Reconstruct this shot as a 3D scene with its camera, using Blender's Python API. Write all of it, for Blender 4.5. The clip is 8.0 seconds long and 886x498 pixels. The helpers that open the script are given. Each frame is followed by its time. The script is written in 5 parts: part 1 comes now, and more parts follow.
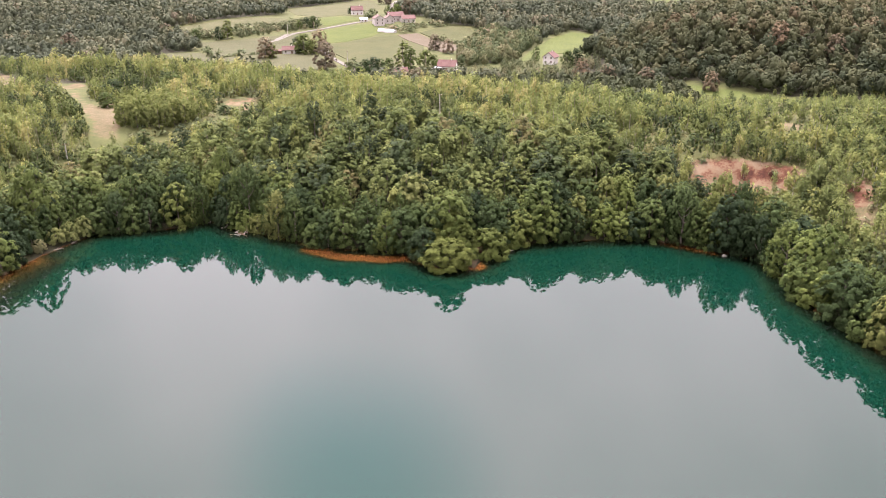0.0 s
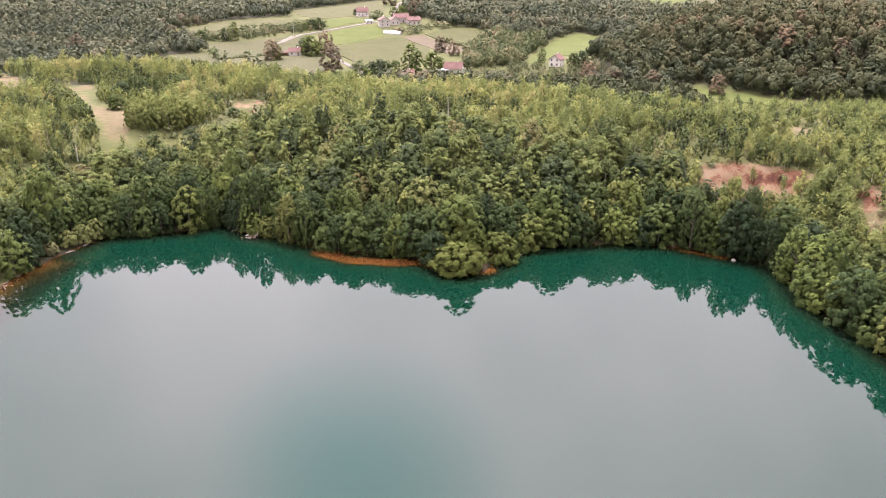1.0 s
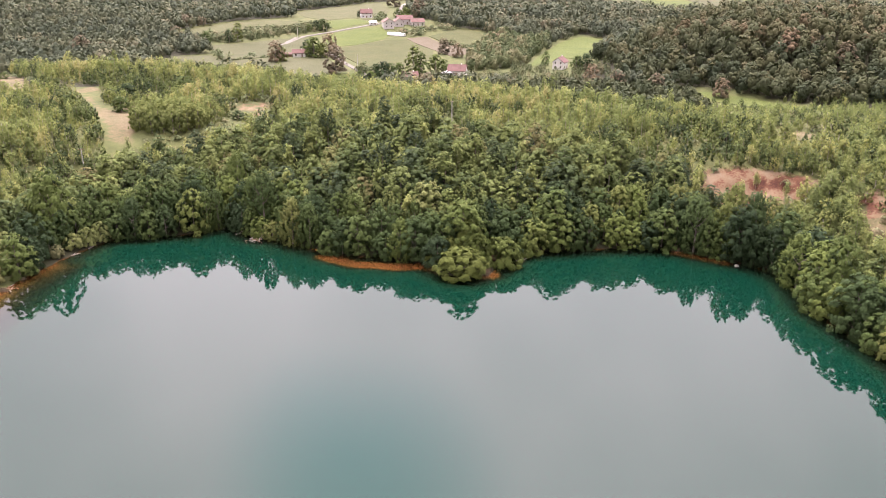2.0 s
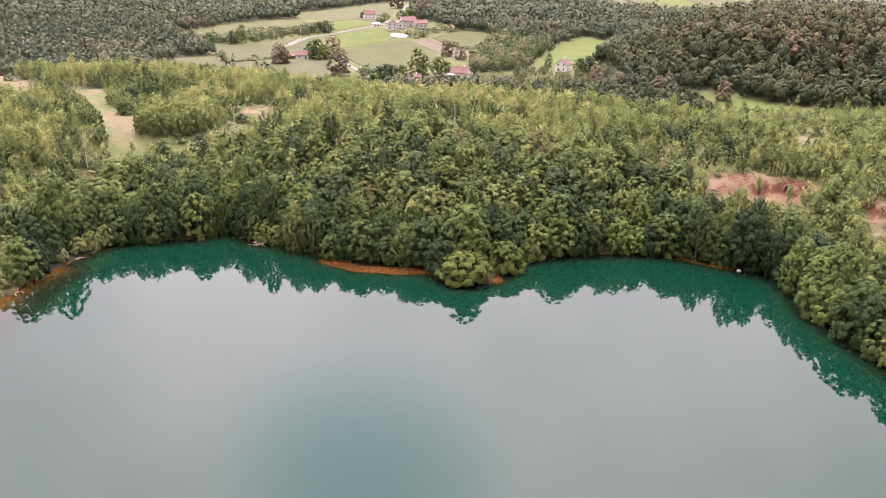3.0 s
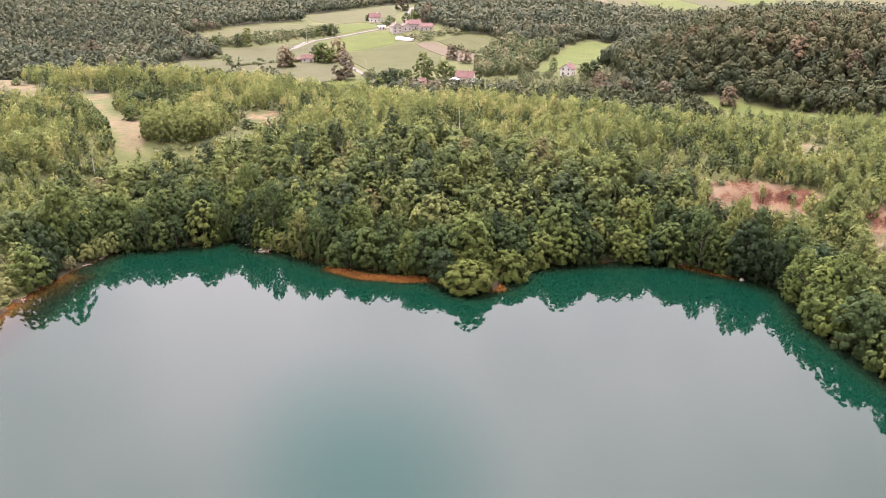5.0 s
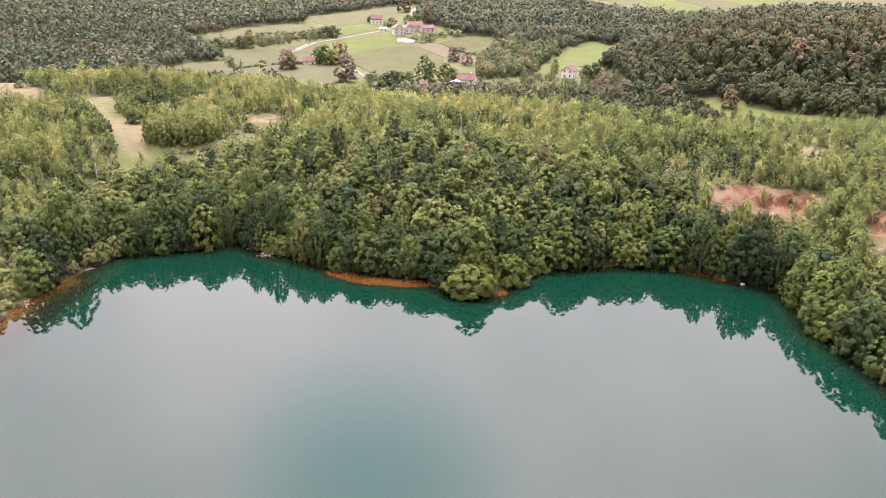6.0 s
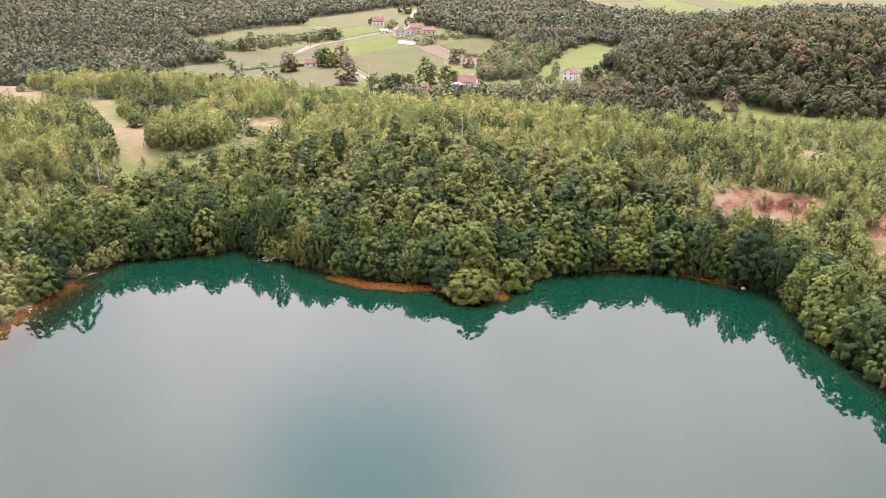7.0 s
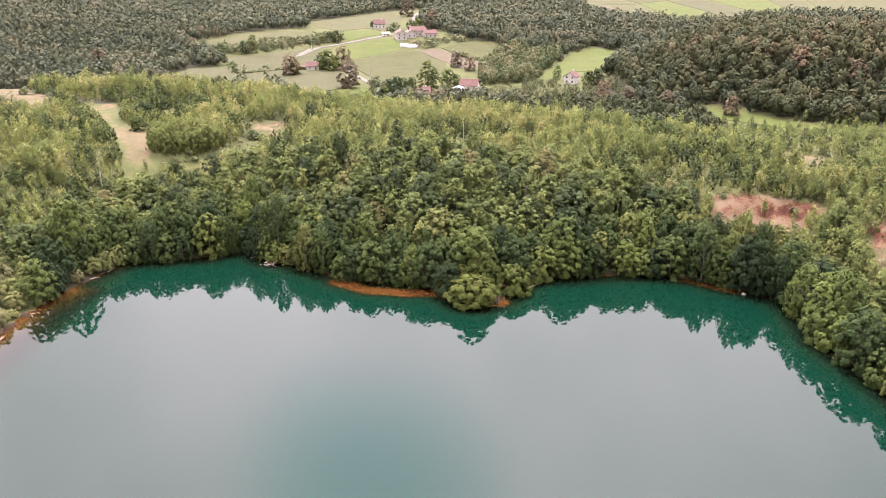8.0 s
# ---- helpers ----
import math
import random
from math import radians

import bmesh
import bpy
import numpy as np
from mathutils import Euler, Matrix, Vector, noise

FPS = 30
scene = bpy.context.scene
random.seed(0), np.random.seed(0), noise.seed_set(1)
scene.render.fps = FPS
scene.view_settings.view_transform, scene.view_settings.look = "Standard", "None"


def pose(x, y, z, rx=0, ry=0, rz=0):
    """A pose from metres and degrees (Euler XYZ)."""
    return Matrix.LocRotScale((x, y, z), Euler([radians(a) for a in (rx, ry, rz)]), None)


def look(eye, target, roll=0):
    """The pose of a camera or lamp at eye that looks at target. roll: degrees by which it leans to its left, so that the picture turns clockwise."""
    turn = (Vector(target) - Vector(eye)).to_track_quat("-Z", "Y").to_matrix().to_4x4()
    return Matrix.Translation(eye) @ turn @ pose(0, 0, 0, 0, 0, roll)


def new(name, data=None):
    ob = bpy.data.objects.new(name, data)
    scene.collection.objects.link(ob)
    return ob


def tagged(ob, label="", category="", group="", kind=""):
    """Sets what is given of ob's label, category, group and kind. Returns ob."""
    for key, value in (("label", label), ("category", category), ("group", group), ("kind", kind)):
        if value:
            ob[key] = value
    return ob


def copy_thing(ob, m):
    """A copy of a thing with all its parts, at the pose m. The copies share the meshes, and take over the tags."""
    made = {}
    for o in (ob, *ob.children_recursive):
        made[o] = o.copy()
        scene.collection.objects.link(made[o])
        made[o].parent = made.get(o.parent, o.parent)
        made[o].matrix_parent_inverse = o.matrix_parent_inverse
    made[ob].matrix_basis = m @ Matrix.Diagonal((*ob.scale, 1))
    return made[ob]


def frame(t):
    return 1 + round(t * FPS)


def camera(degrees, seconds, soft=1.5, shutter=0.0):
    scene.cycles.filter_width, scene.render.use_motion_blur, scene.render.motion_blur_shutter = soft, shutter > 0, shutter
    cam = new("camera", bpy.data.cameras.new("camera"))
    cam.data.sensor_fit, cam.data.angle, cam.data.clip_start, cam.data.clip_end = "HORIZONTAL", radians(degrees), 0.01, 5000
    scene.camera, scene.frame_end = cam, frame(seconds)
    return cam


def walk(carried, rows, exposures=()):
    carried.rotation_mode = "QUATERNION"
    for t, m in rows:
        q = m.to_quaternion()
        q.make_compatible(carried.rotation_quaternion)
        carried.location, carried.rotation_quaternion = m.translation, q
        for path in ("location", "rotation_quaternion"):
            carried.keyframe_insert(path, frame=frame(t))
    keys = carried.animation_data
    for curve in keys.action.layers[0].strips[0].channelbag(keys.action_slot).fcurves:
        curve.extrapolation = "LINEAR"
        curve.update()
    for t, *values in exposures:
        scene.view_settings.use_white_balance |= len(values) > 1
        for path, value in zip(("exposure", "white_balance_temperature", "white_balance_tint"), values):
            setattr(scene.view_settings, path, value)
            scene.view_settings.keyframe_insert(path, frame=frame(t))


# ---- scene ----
import itertools

cam = camera(58.0, 8.0, 0.75)
PATH = [
    (0, (2.031, -1.916, 76.967), (2.037, -0.044, 76.264), -0.2),
    (0.5, (0.673, -2.104, 77.439), (0.676, -0.231, 76.737), -0.1),
    (1, (-0.058, -2.445, 78.075), (-0.058, -0.572, 77.373), -0.1),
    (1.5, (-0.244, -2.544, 78.644), (-0.247, -0.671, 77.943), -0.0),
    (3, (-0.403, -2.882, 80.679), (-0.416, -1.009, 79.978), 0.1),
    (3.5, (-0.277, -3.044, 81.231), (-0.293, -1.171, 80.531), 0.1),
    (4, (-0.16, -3.15, 81.809), (-0.18, -1.277, 81.109), 0.0),
    (4.5, (-0.329, -3.219, 82.42), (-0.351, -1.346, 81.72), 0.1),
    (6, (-0.163, -3.441, 84.332), (-0.192, -1.568, 83.633), 0.1),
    (6.5, (-0.224, -3.614, 84.955), (-0.255, -1.74, 84.256), 0.1),
    (7, (-0.199, -3.656, 85.54), (-0.231, -1.782, 84.842), 0.0),
    (7.5, (-0.237, -3.833, 86.143), (-0.27, -1.958, 85.447), 0.1),
    (8, (-0.193, -3.93, 86.702), (-0.228, -2.055, 86.008), 0.1),
]
walk(cam, [(t, look(eye, target, roll)) for t, eye, target, roll in PATH], [(0, 2.08, 6650, 25), (8, 2.15, 6650, 25)])

# ---- sky and light ----
world = bpy.data.worlds.new("overcast_sky")
scene.world = world
world.use_nodes = True
wn, wl = world.node_tree.nodes, world.node_tree.links
wn.clear()
SUN_UP, SUN_TURN = 60, -12


def sky_nodes():
    out, back = wn.new("ShaderNodeOutputWorld"), wn.new("ShaderNodeBackground")
    sky, coord, noise_a, ramp, mix, cloud = (wn.new("ShaderNodeTexSky"), wn.new("ShaderNodeTexCoord"), wn.new("ShaderNodeTexNoise"),
                                             wn.new("ShaderNodeValToRGB"), wn.new("ShaderNodeMix"), wn.new("ShaderNodeVectorMath"))
    sky.sky_type, sky.sun_disc = "NISHITA", False
    sky.sun_elevation, sky.sun_rotation = radians(SUN_UP), radians(SUN_TURN)
    back.inputs["Strength"].default_value = 0.12
    noise_a.inputs["Scale"].default_value, noise_a.inputs["Detail"].default_value = 2.3, 4.0
    noise_a.inputs["Roughness"].default_value = 0.45
    ramp.color_ramp.elements[0].position, ramp.color_ramp.elements[0].color = 0.36, (0.772, 0.718, 0.758, 1)
    ramp.color_ramp.elements[1].position, ramp.color_ramp.elements[1].color = 0.62, (1.05, 0.953, 0.988, 1)
    cloud.operation = "SCALE"
    cloud.inputs["Scale"].default_value = 11.5
    mix.data_type = "RGBA"
    mix.inputs["Factor"].default_value = 0.93
    wl.new(coord.outputs["Generated"], noise_a.inputs["Vector"])
    wl.new(noise_a.outputs["Fac"], ramp.inputs["Fac"])
    side, square, gain, tone = wn.new("ShaderNodeVectorMath"), wn.new("ShaderNodeMath"), wn.new("ShaderNodeMath"), wn.new("ShaderNodeVectorMath")
    side.operation, square.operation, gain.operation, tone.operation = "DOT_PRODUCT", "POWER", "MULTIPLY_ADD", "SCALE"
    side.inputs[1].default_value = (0.0, 0.15, 0.475)
    half = wn.new("ShaderNodeMath")
    half.inputs[1].default_value = 0.5
    square.inputs[1].default_value, gain.inputs[1].default_value, gain.inputs[2].default_value = 8.0, 2.98, 0.2
    wl.new(coord.outputs["Generated"], side.inputs[0])
    wl.new(side.outputs["Value"], half.inputs[0])
    wl.new(half.outputs[0], square.inputs[0])
    wl.new(square.outputs[0], gain.inputs[0])
    wl.new(ramp.outputs["Color"], tone.inputs[0])
    # a thinner rift in the cloud ahead lets the blue through
    rift, edge, wisp = wn.new("ShaderNodeVectorMath"), wn.new("ShaderNodeMapRange"), wn.new("ShaderNodeMath")
    rift.operation, wisp.operation, edge.interpolation_type = "DOT_PRODUCT", "MULTIPLY_ADD", "SMOOTHSTEP"
    rift.inputs[1].default_value = (-0.095, 0.777, 0.622)
    wisp.inputs[1].default_value = 0.04
    edge.inputs["From Min"].default_value, edge.inputs["From Max"].default_value = 0.998, 1.030
    edge.inputs["To Min"].default_value, edge.inputs["To Max"].default_value = 0.96, 0.35
    wl.new(coord.outputs["Generated"], rift.inputs[0])
    wl.new(noise_a.outputs["Fac"], wisp.inputs[0])
    wl.new(rift.outputs["Value"], wisp.inputs[2])
    wl.new(wisp.outputs[0], edge.inputs["Value"])
    wl.new(edge.outputs["Result"], mix.inputs["Factor"])
    wl.new(gain.outputs[0], tone.inputs["Scale"])
    wl.new(tone.outputs["Vector"], cloud.inputs[0])
    blue = wn.new("ShaderNodeVectorMath")
    blue.operation = "MULTIPLY"
    blue.inputs[1].default_value = (0.44, 1.25, 1.08)
    wl.new(sky.outputs["Color"], blue.inputs[0])
    wl.new(blue.outputs["Vector"], mix.inputs["A"])
    wl.new(cloud.outputs["Vector"], mix.inputs["B"])
    wl.new(mix.outputs["Result"], back.inputs["Color"])
    wl.new(back.outputs["Background"], out.inputs["Surface"])


sky_nodes()
sun = new("sun", bpy.data.lights.new("sun", "SUN"))
sun.data.energy, sun.data.angle, sun.data.color = 1.4, radians(25), (1.0, 0.97, 0.93)
sun.matrix_world = pose(0, 0, 300, 90 - SUN_UP, 0, 180 - SUN_TURN)
# the sun stands ahead of the camera, veiled by cloud, and the cloud is brightest on its side


# ---- materials ----
def material(name, rough=0.8, spec=0.3):
    m = bpy.data.materials.new(name)
    m.use_nodes = True
    b = m.node_tree.nodes["Principled BSDF"]
    b.inputs["Roughness"].default_value, b.inputs["Specular IOR Level"].default_value = rough, spec
    return m, m.node_tree.nodes, m.node_tree.links, b


def ramp_node(n, stops):
    r = n.new("ShaderNodeValToRGB")
    e = r.color_ramp.elements
    while len(e) < len(stops):
        e.new(0.5)
    for el, (p, c) in zip(e, stops):
        el.position, el.color = p, (*c, 1)
    return r


def noise_node(n, l, size, detail=4, rough=0.55, coords=None):
    t = n.new("ShaderNodeTexNoise")
    t.inputs["Scale"].default_value, t.inputs["Detail"].default_value, t.inputs["Roughness"].default_value = 1 / size, detail, rough
    if coords is None:
        coords = n.new("ShaderNodeNewGeometry").outputs["Position"]
    l.new(coords, t.inputs["Vector"])
    return t


def mix_node(n, l, fac, a, b, blend="MIX"):
    m = n.new("ShaderNodeMix")
    m.data_type, m.blend_type = "RGBA", blend
    for key, v in (("Factor", fac), ("A", a), ("B", b)):
        if isinstance(v, (int, float)):
            m.inputs[key].default_value = v
        elif isinstance(v, tuple):
            m.inputs[key].default_value = (*v, 1)
        else:
            l.new(v, m.inputs[key])
    return m.outputs["Result"]


def math_node(n, l, op, a, b=0.0, clamp=False):
    m = n.new("ShaderNodeMath")
    m.operation, m.use_clamp = op, clamp
    for i, v in enumerate((a, b)):
        if isinstance(v, (int, float)):
            m.inputs[i].default_value = v
        else:
            l.new(v, m.inputs[i])
    return m.outputs[0]


def bump(n, l, b, source, strength, distance):
    k = n.new("ShaderNodeBump")
    k.inputs["Strength"].default_value, k.inputs["Distance"].default_value = strength, distance
    l.new(source, k.inputs["Height"])
    l.new(k.outputs["Normal"], b.inputs["Normal"])


def grained(name, a, b_, size, fine, rough=0.85, relief=0.02, spec=0.25, metal=0.0):
    """Two colours mixed at two scales, with fine relief."""
    m, n, l, b = material(name, rough, spec)
    big, small = noise_node(n, l, size), noise_node(n, l, fine, 6)
    f = mix_node(n, l, 0.45, big.outputs["Fac"], small.outputs["Fac"])
    r = ramp_node(n, [(0.36, a), (0.64, b_)])
    l.new(f, r.inputs["Fac"])
    l.new(r.outputs["Color"], b.inputs["Base Color"])
    b.inputs["Metallic"].default_value = metal
    bump(n, l, b, small.outputs["Fac"], 0.6, relief)
    return m


def foliage(name, stops, joined, through_light=0.09, spread=0.3):
    """Leaves: a hue for each tree, and lighter and darker leaves in it."""
    m, n, l, b = material(name, 0.75, 0.06)
    if joined:
        a = n.new("ShaderNodeAttribute")
        a.attribute_name = "tint"
        hue = a.outputs["Fac"]
    else:
        hue = n.new("ShaderNodeObjectInfo").outputs["Random"]
    r = ramp_node(n, stops)
    l.new(hue, r.inputs["Fac"])
    isl = n.new("ShaderNodeNewGeometry").outputs["Random Per Island"]
    v = math_node(n, l, "MULTIPLY_ADD", isl, spread)
    v.node.inputs[2].default_value = 1 - spread / 2
    c = mix_node(n, l, 1.0, r.outputs["Color"], v, "MULTIPLY")
    l.new(c, b.inputs["Base Color"])
    t = n.new("ShaderNodeBsdfTranslucent")
    l.new(mix_node(n, l, 0.35, c, (0.09, 0.13, 0.025)), t.inputs["Color"])
    mix = n.new("ShaderNodeMixShader")
    mix.inputs[0].default_value = through_light
    l.new(b.outputs[0], mix.inputs[1])
    l.new(t.outputs[0], mix.inputs[2])
    l.new(mix.outputs[0], n["Material Output"].inputs["Surface"])
    return m


DEEP = [(0.0, (0.025, 0.039, 0.018)), (0.3, (0.052, 0.074, 0.024)), (0.65, (0.084, 0.107, 0.033)), (0.88, (0.095, 0.121, 0.035)), (0.94, (0.111, 0.128, 0.043)), (1.0, (0.113, 0.106, 0.044))]
BANKSIDE = [(0.0, (0.018, 0.032, 0.014)), (0.35, (0.032, 0.052, 0.017)), (0.7, (0.055, 0.079, 0.022)), (0.9, (0.078, 0.104, 0.026)), (1.0, (0.096, 0.11, 0.033))]
FRESH = [(0.0, (0.116, 0.146, 0.051)), (0.4, (0.175, 0.201, 0.069)), (0.75, (0.226, 0.243, 0.082)), (1.0, (0.266, 0.25, 0.103))]
SCRUB = [(0.0, (0.052, 0.073, 0.034)), (0.5, (0.086, 0.104, 0.048)), (0.85, (0.137, 0.136, 0.073)), (1.0, (0.163, 0.126, 0.084))]
# far leaves carry distance haze in their greyed, bluish base colour
FAR_HAZED = [(0.0, (0.045, 0.058, 0.039)), (0.5, (0.069, 0.081, 0.049)), (0.85, (0.094, 0.101, 0.058)), (1.0, (0.121, 0.104, 0.07))]
AUTUMN = [(0.0, (0.033, 0.045, 0.025)), (0.45, (0.054, 0.062, 0.03)), (0.75, (0.077, 0.077, 0.039)), (0.92, (0.088, 0.077, 0.043)), (1.0, (0.099, 0.082, 0.047))]
RUST = [(0.0, (0.078, 0.069, 0.045)), (1.0, (0.149, 0.111, 0.068))]
leaf_tree = foliage("broad_leaves", BANKSIDE, False)
leaf_bush = foliage("bush_leaves", [(0.0, (0.040, 0.061, 0.015)), (1.0, (0.068, 0.084, 0.020))], False)
leaf_willow = foliage("willow_leaves", [(0.0, (0.123, 0.146, 0.051)), (0.5, (0.164, 0.179, 0.064)), (1.0, (0.139, 0.141, 0.070))], False, 0.3, 0.35)
leaf_dry = foliage("rusty_leaves", RUST, False)
leaf_deep = foliage("woodland_leaves", DEEP, True, 0.10, 0.3)
leaf_fresh = foliage("sapling_leaves", FRESH, True, 0.5, 0.2)
leaf_scrub = foliage("scrub_leaves", SCRUB, True, 0.08, 0.3)
leaf_far = foliage("hazed_far_leaves", FAR_HAZED, True, 0.05, 0.16)
leaf_hill = foliage("hill_leaves", AUTUMN, True, 0.05, 0.18)
leaf_grass = foliage("dry_grass_blades", [(0.0, (0.074, 0.080, 0.028)), (0.5, (0.092, 0.092, 0.036)), (1.0, (0.112, 0.103, 0.050))], True, 0.2, 0.15)
pale_bark = grained("birch_bark", (0.22, 0.20, 0.17), (0.46, 0.44, 0.40), 0.8, 0.12, 0.9, 0.02)
bark = grained("bark", (0.09, 0.075, 0.06), (0.24, 0.21, 0.18), 0.8, 0.12, 0.9, 0.02)


def ground_material():
    m, n, l, b = material("meadow_and_soil", 0.95, 0.15)
    big, mid, fine = noise_node(n, l, 22), noise_node(n, l, 4.5, 5), noise_node(n, l, 0.7, 6, 0.65)
    grass = ramp_node(n, [(0.30, (0.030, 0.037, 0.013)), (0.5, (0.054, 0.063, 0.021)), (0.68, (0.086, 0.084, 0.034))])
    l.new(mix_node(n, l, 0.5, big.outputs["Fac"], mid.outputs["Fac"]), grass.inputs["Fac"])
    dirt = ramp_node(n, [(0.35, (0.046, 0.050, 0.019)), (0.5, (0.080, 0.067, 0.034)), (0.66, (0.122, 0.094, 0.058))])
    l.new(mix_node(n, l, 0.5, mid.outputs["Fac"], fine.outputs["Fac"]), dirt.inputs["Fac"])
    clay = ramp_node(n, [(0.42, (0.034, 0.013, 0.008)), (0.475, (0.072, 0.031, 0.017)), (0.51, (0.102, 0.066, 0.038)), (0.58, (0.116, 0.088, 0.056))])
    broad = noise_node(n, l, 8.0, 3)
    l.new(mix_node(n, l, 0.2, mix_node(n, l, 0.5, mid.outputs["Fac"], broad.outputs["Fac"]), fine.outputs["Fac"]), clay.inputs["Fac"])
    col = grass.outputs["Color"]
    # leaf litter, its brown taken near black for the shade beneath trees
    shaded_litter = ramp_node(n, [(0.35, (0.011, 0.012, 0.006)), (0.65, (0.027, 0.027, 0.013))])
    l.new(fine.outputs["Fac"], shaded_litter.inputs["Fac"])
    for key, tone in (("shaded_litter", shaded_litter), ("bare", dirt), ("clay", clay)):
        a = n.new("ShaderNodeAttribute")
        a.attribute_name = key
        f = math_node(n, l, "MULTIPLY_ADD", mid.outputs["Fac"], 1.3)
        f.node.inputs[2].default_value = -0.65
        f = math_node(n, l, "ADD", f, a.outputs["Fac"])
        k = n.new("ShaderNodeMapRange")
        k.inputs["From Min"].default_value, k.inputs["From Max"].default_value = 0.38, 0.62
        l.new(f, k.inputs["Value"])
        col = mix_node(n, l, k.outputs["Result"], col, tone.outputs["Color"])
    l.new(col, b.inputs["Base Color"])
    bump(n, l, b, fine.outputs["Fac"], 0.8, 0.15)
    return m


def water_material():
    """Still green water: ochre shallows, a dark band painted as tree shade, deep green."""
    m, n, l, b = material("green_lake_water", 0.015, 0.5)
    b.inputs["IOR"].default_value = 1.333
    a = n.new("ShaderNodeAttribute")
    a.attribute_name = "depth"
    w = noise_node(n, l, 3.0, 4)
    d = math_node(n, l, "MULTIPLY_ADD", w.outputs["Fac"], 0.5)
    d.node.inputs[2].default_value = -0.25
    d = math_node(n, l, "ADD", d, a.outputs["Fac"])
    d = math_node(n, l, "DIVIDE", d, 7.0, True)
    r = ramp_node(n, [(0.02, (0.062, 0.025, 0.008)), (0.062, (0.050, 0.022, 0.006)), (0.085, (0.027, 0.018, 0.005)), (0.12, (0.010, 0.0095, 0.0035)), (0.18, (0.003, 0.007, 0.0038)), (0.32, (0.0025, 0.0140, 0.0070)), (1.0, (0.0007, 0.0135, 0.0078))])
    l.new(d, r.inputs["Fac"])
    l.new(r.outputs["Color"], b.inputs["Base Color"])
    s = noise_node(n, l, 0.9, 2)
    bump(n, l, b, s.outputs["Fac"], 0.035, 0.02)
    return m


ground_mat, water_mat = ground_material(), water_material()


def crop_material(name, a, b_, c, turn, row=2.2, lines=0.12):
    """Grass or crops in drilled rows."""
    m, n, l, b = material(name, 0.95, 0.15)
    big, fine = noise_node(n, l, 14), noise_node(n, l, 0.9, 6, 0.65)
    r = ramp_node(n, [(0.32, a), (0.5, b_), (0.68, c)])
    pos = n.new("ShaderNodeNewGeometry").outputs["Position"]
    mp = n.new("ShaderNodeMapping")
    mp.inputs["Rotation"].default_value = (0, 0, radians(turn))
    l.new(pos, mp.inputs["Vector"])
    wv = n.new("ShaderNodeTexWave")
    wv.inputs["Scale"].default_value, wv.inputs["Distortion"].default_value = 0.31 / row, 2.5
    l.new(mp.outputs["Vector"], wv.inputs["Vector"])
    f = mix_node(n, l, 0.5, big.outputs["Fac"], fine.outputs["Fac"])
    f = mix_node(n, l, lines, f, wv.outputs["Fac"])
    l.new(f, r.inputs["Fac"])
    l.new(r.outputs["Color"], b.inputs["Base Color"])
    bump(n, l, b, fine.outputs["Fac"], 0.8, 0.25)
    return m


corn_mat = crop_material("grey_green_corn", (0.031, 0.037, 0.013), (0.047, 0.050, 0.022), (0.060, 0.062, 0.032), 20)
corn_mat_b = crop_material("green_corn", (0.030, 0.037, 0.012), (0.043, 0.049, 0.016), (0.059, 0.058, 0.026), 70)
lawn_mat = crop_material("fresh_meadow", (0.035, 0.050, 0.011), (0.050, 0.066, 0.014), (0.066, 0.079, 0.021), 10, 4, 0.04)
hay_mat = crop_material("dry_meadow", (0.037, 0.041, 0.013), (0.051, 0.055, 0.022), (0.066, 0.065, 0.032), 40, 5, 0.04)
tan_mat = crop_material("ripe_stubble", (0.054, 0.045, 0.027), (0.068, 0.057, 0.036), (0.082, 0.070, 0.050), 60, 3)
road_mat = grained("pale_gravel", (0.085, 0.080, 0.068), (0.125, 0.119, 0.108), 5, 0.5, 0.95, 0.03)
plaster_mat = grained("white_plaster", (0.629, 0.612, 0.586), (0.714, 0.705, 0.689), 3, 0.3, 0.9, 0.005)
grey_plaster = grained("weathered_plaster", (0.42, 0.40, 0.37), (0.56, 0.53, 0.50), 3, 0.3, 0.9, 0.005)
tile_mat = grained("red_roof_tile", (0.074, 0.037, 0.031), (0.122, 0.070, 0.062), 2.5, 0.35, 0.85, 0.05)
old_tile = grained("faded_roof_tile", (0.085, 0.054, 0.045), (0.145, 0.099, 0.085), 2.5, 0.35, 0.85, 0.05)
glass_mat = material("dark_window_glass", 0.05, 0.5)[0]
glass_mat.node_tree.nodes["Principled BSDF"].inputs["Base Color"].default_value = (0.03, 0.035, 0.04, 1)
wood_mat = grained("brown_wood", (0.10, 0.06, 0.035), (0.20, 0.13, 0.08), 1.0, 0.15, 0.7, 0.01)
stone_mat = grained("pale_stone", (0.20, 0.19, 0.17), (0.33, 0.31, 0.28), 0.6, 0.08, 0.9, 0.02)
pale_wood = grained("bleached_wood", (0.176, 0.155, 0.126), (0.260, 0.239, 0.210), 0.7, 0.1, 0.85, 0.01)
concrete_mat = grained("pale_concrete", (0.288, 0.282, 0.264), (0.384, 0.378, 0.360), 1.2, 0.1, 0.9, 0.005)
film_mat = grained("white_film", (0.490, 0.497, 0.504), (0.588, 0.595, 0.602), 1.0, 0.2, 0.4, 0.01)
reed_mat = grained("dry_reed", (0.13, 0.105, 0.065), (0.24, 0.20, 0.135), 0.8, 0.1, 0.9, 0.01)


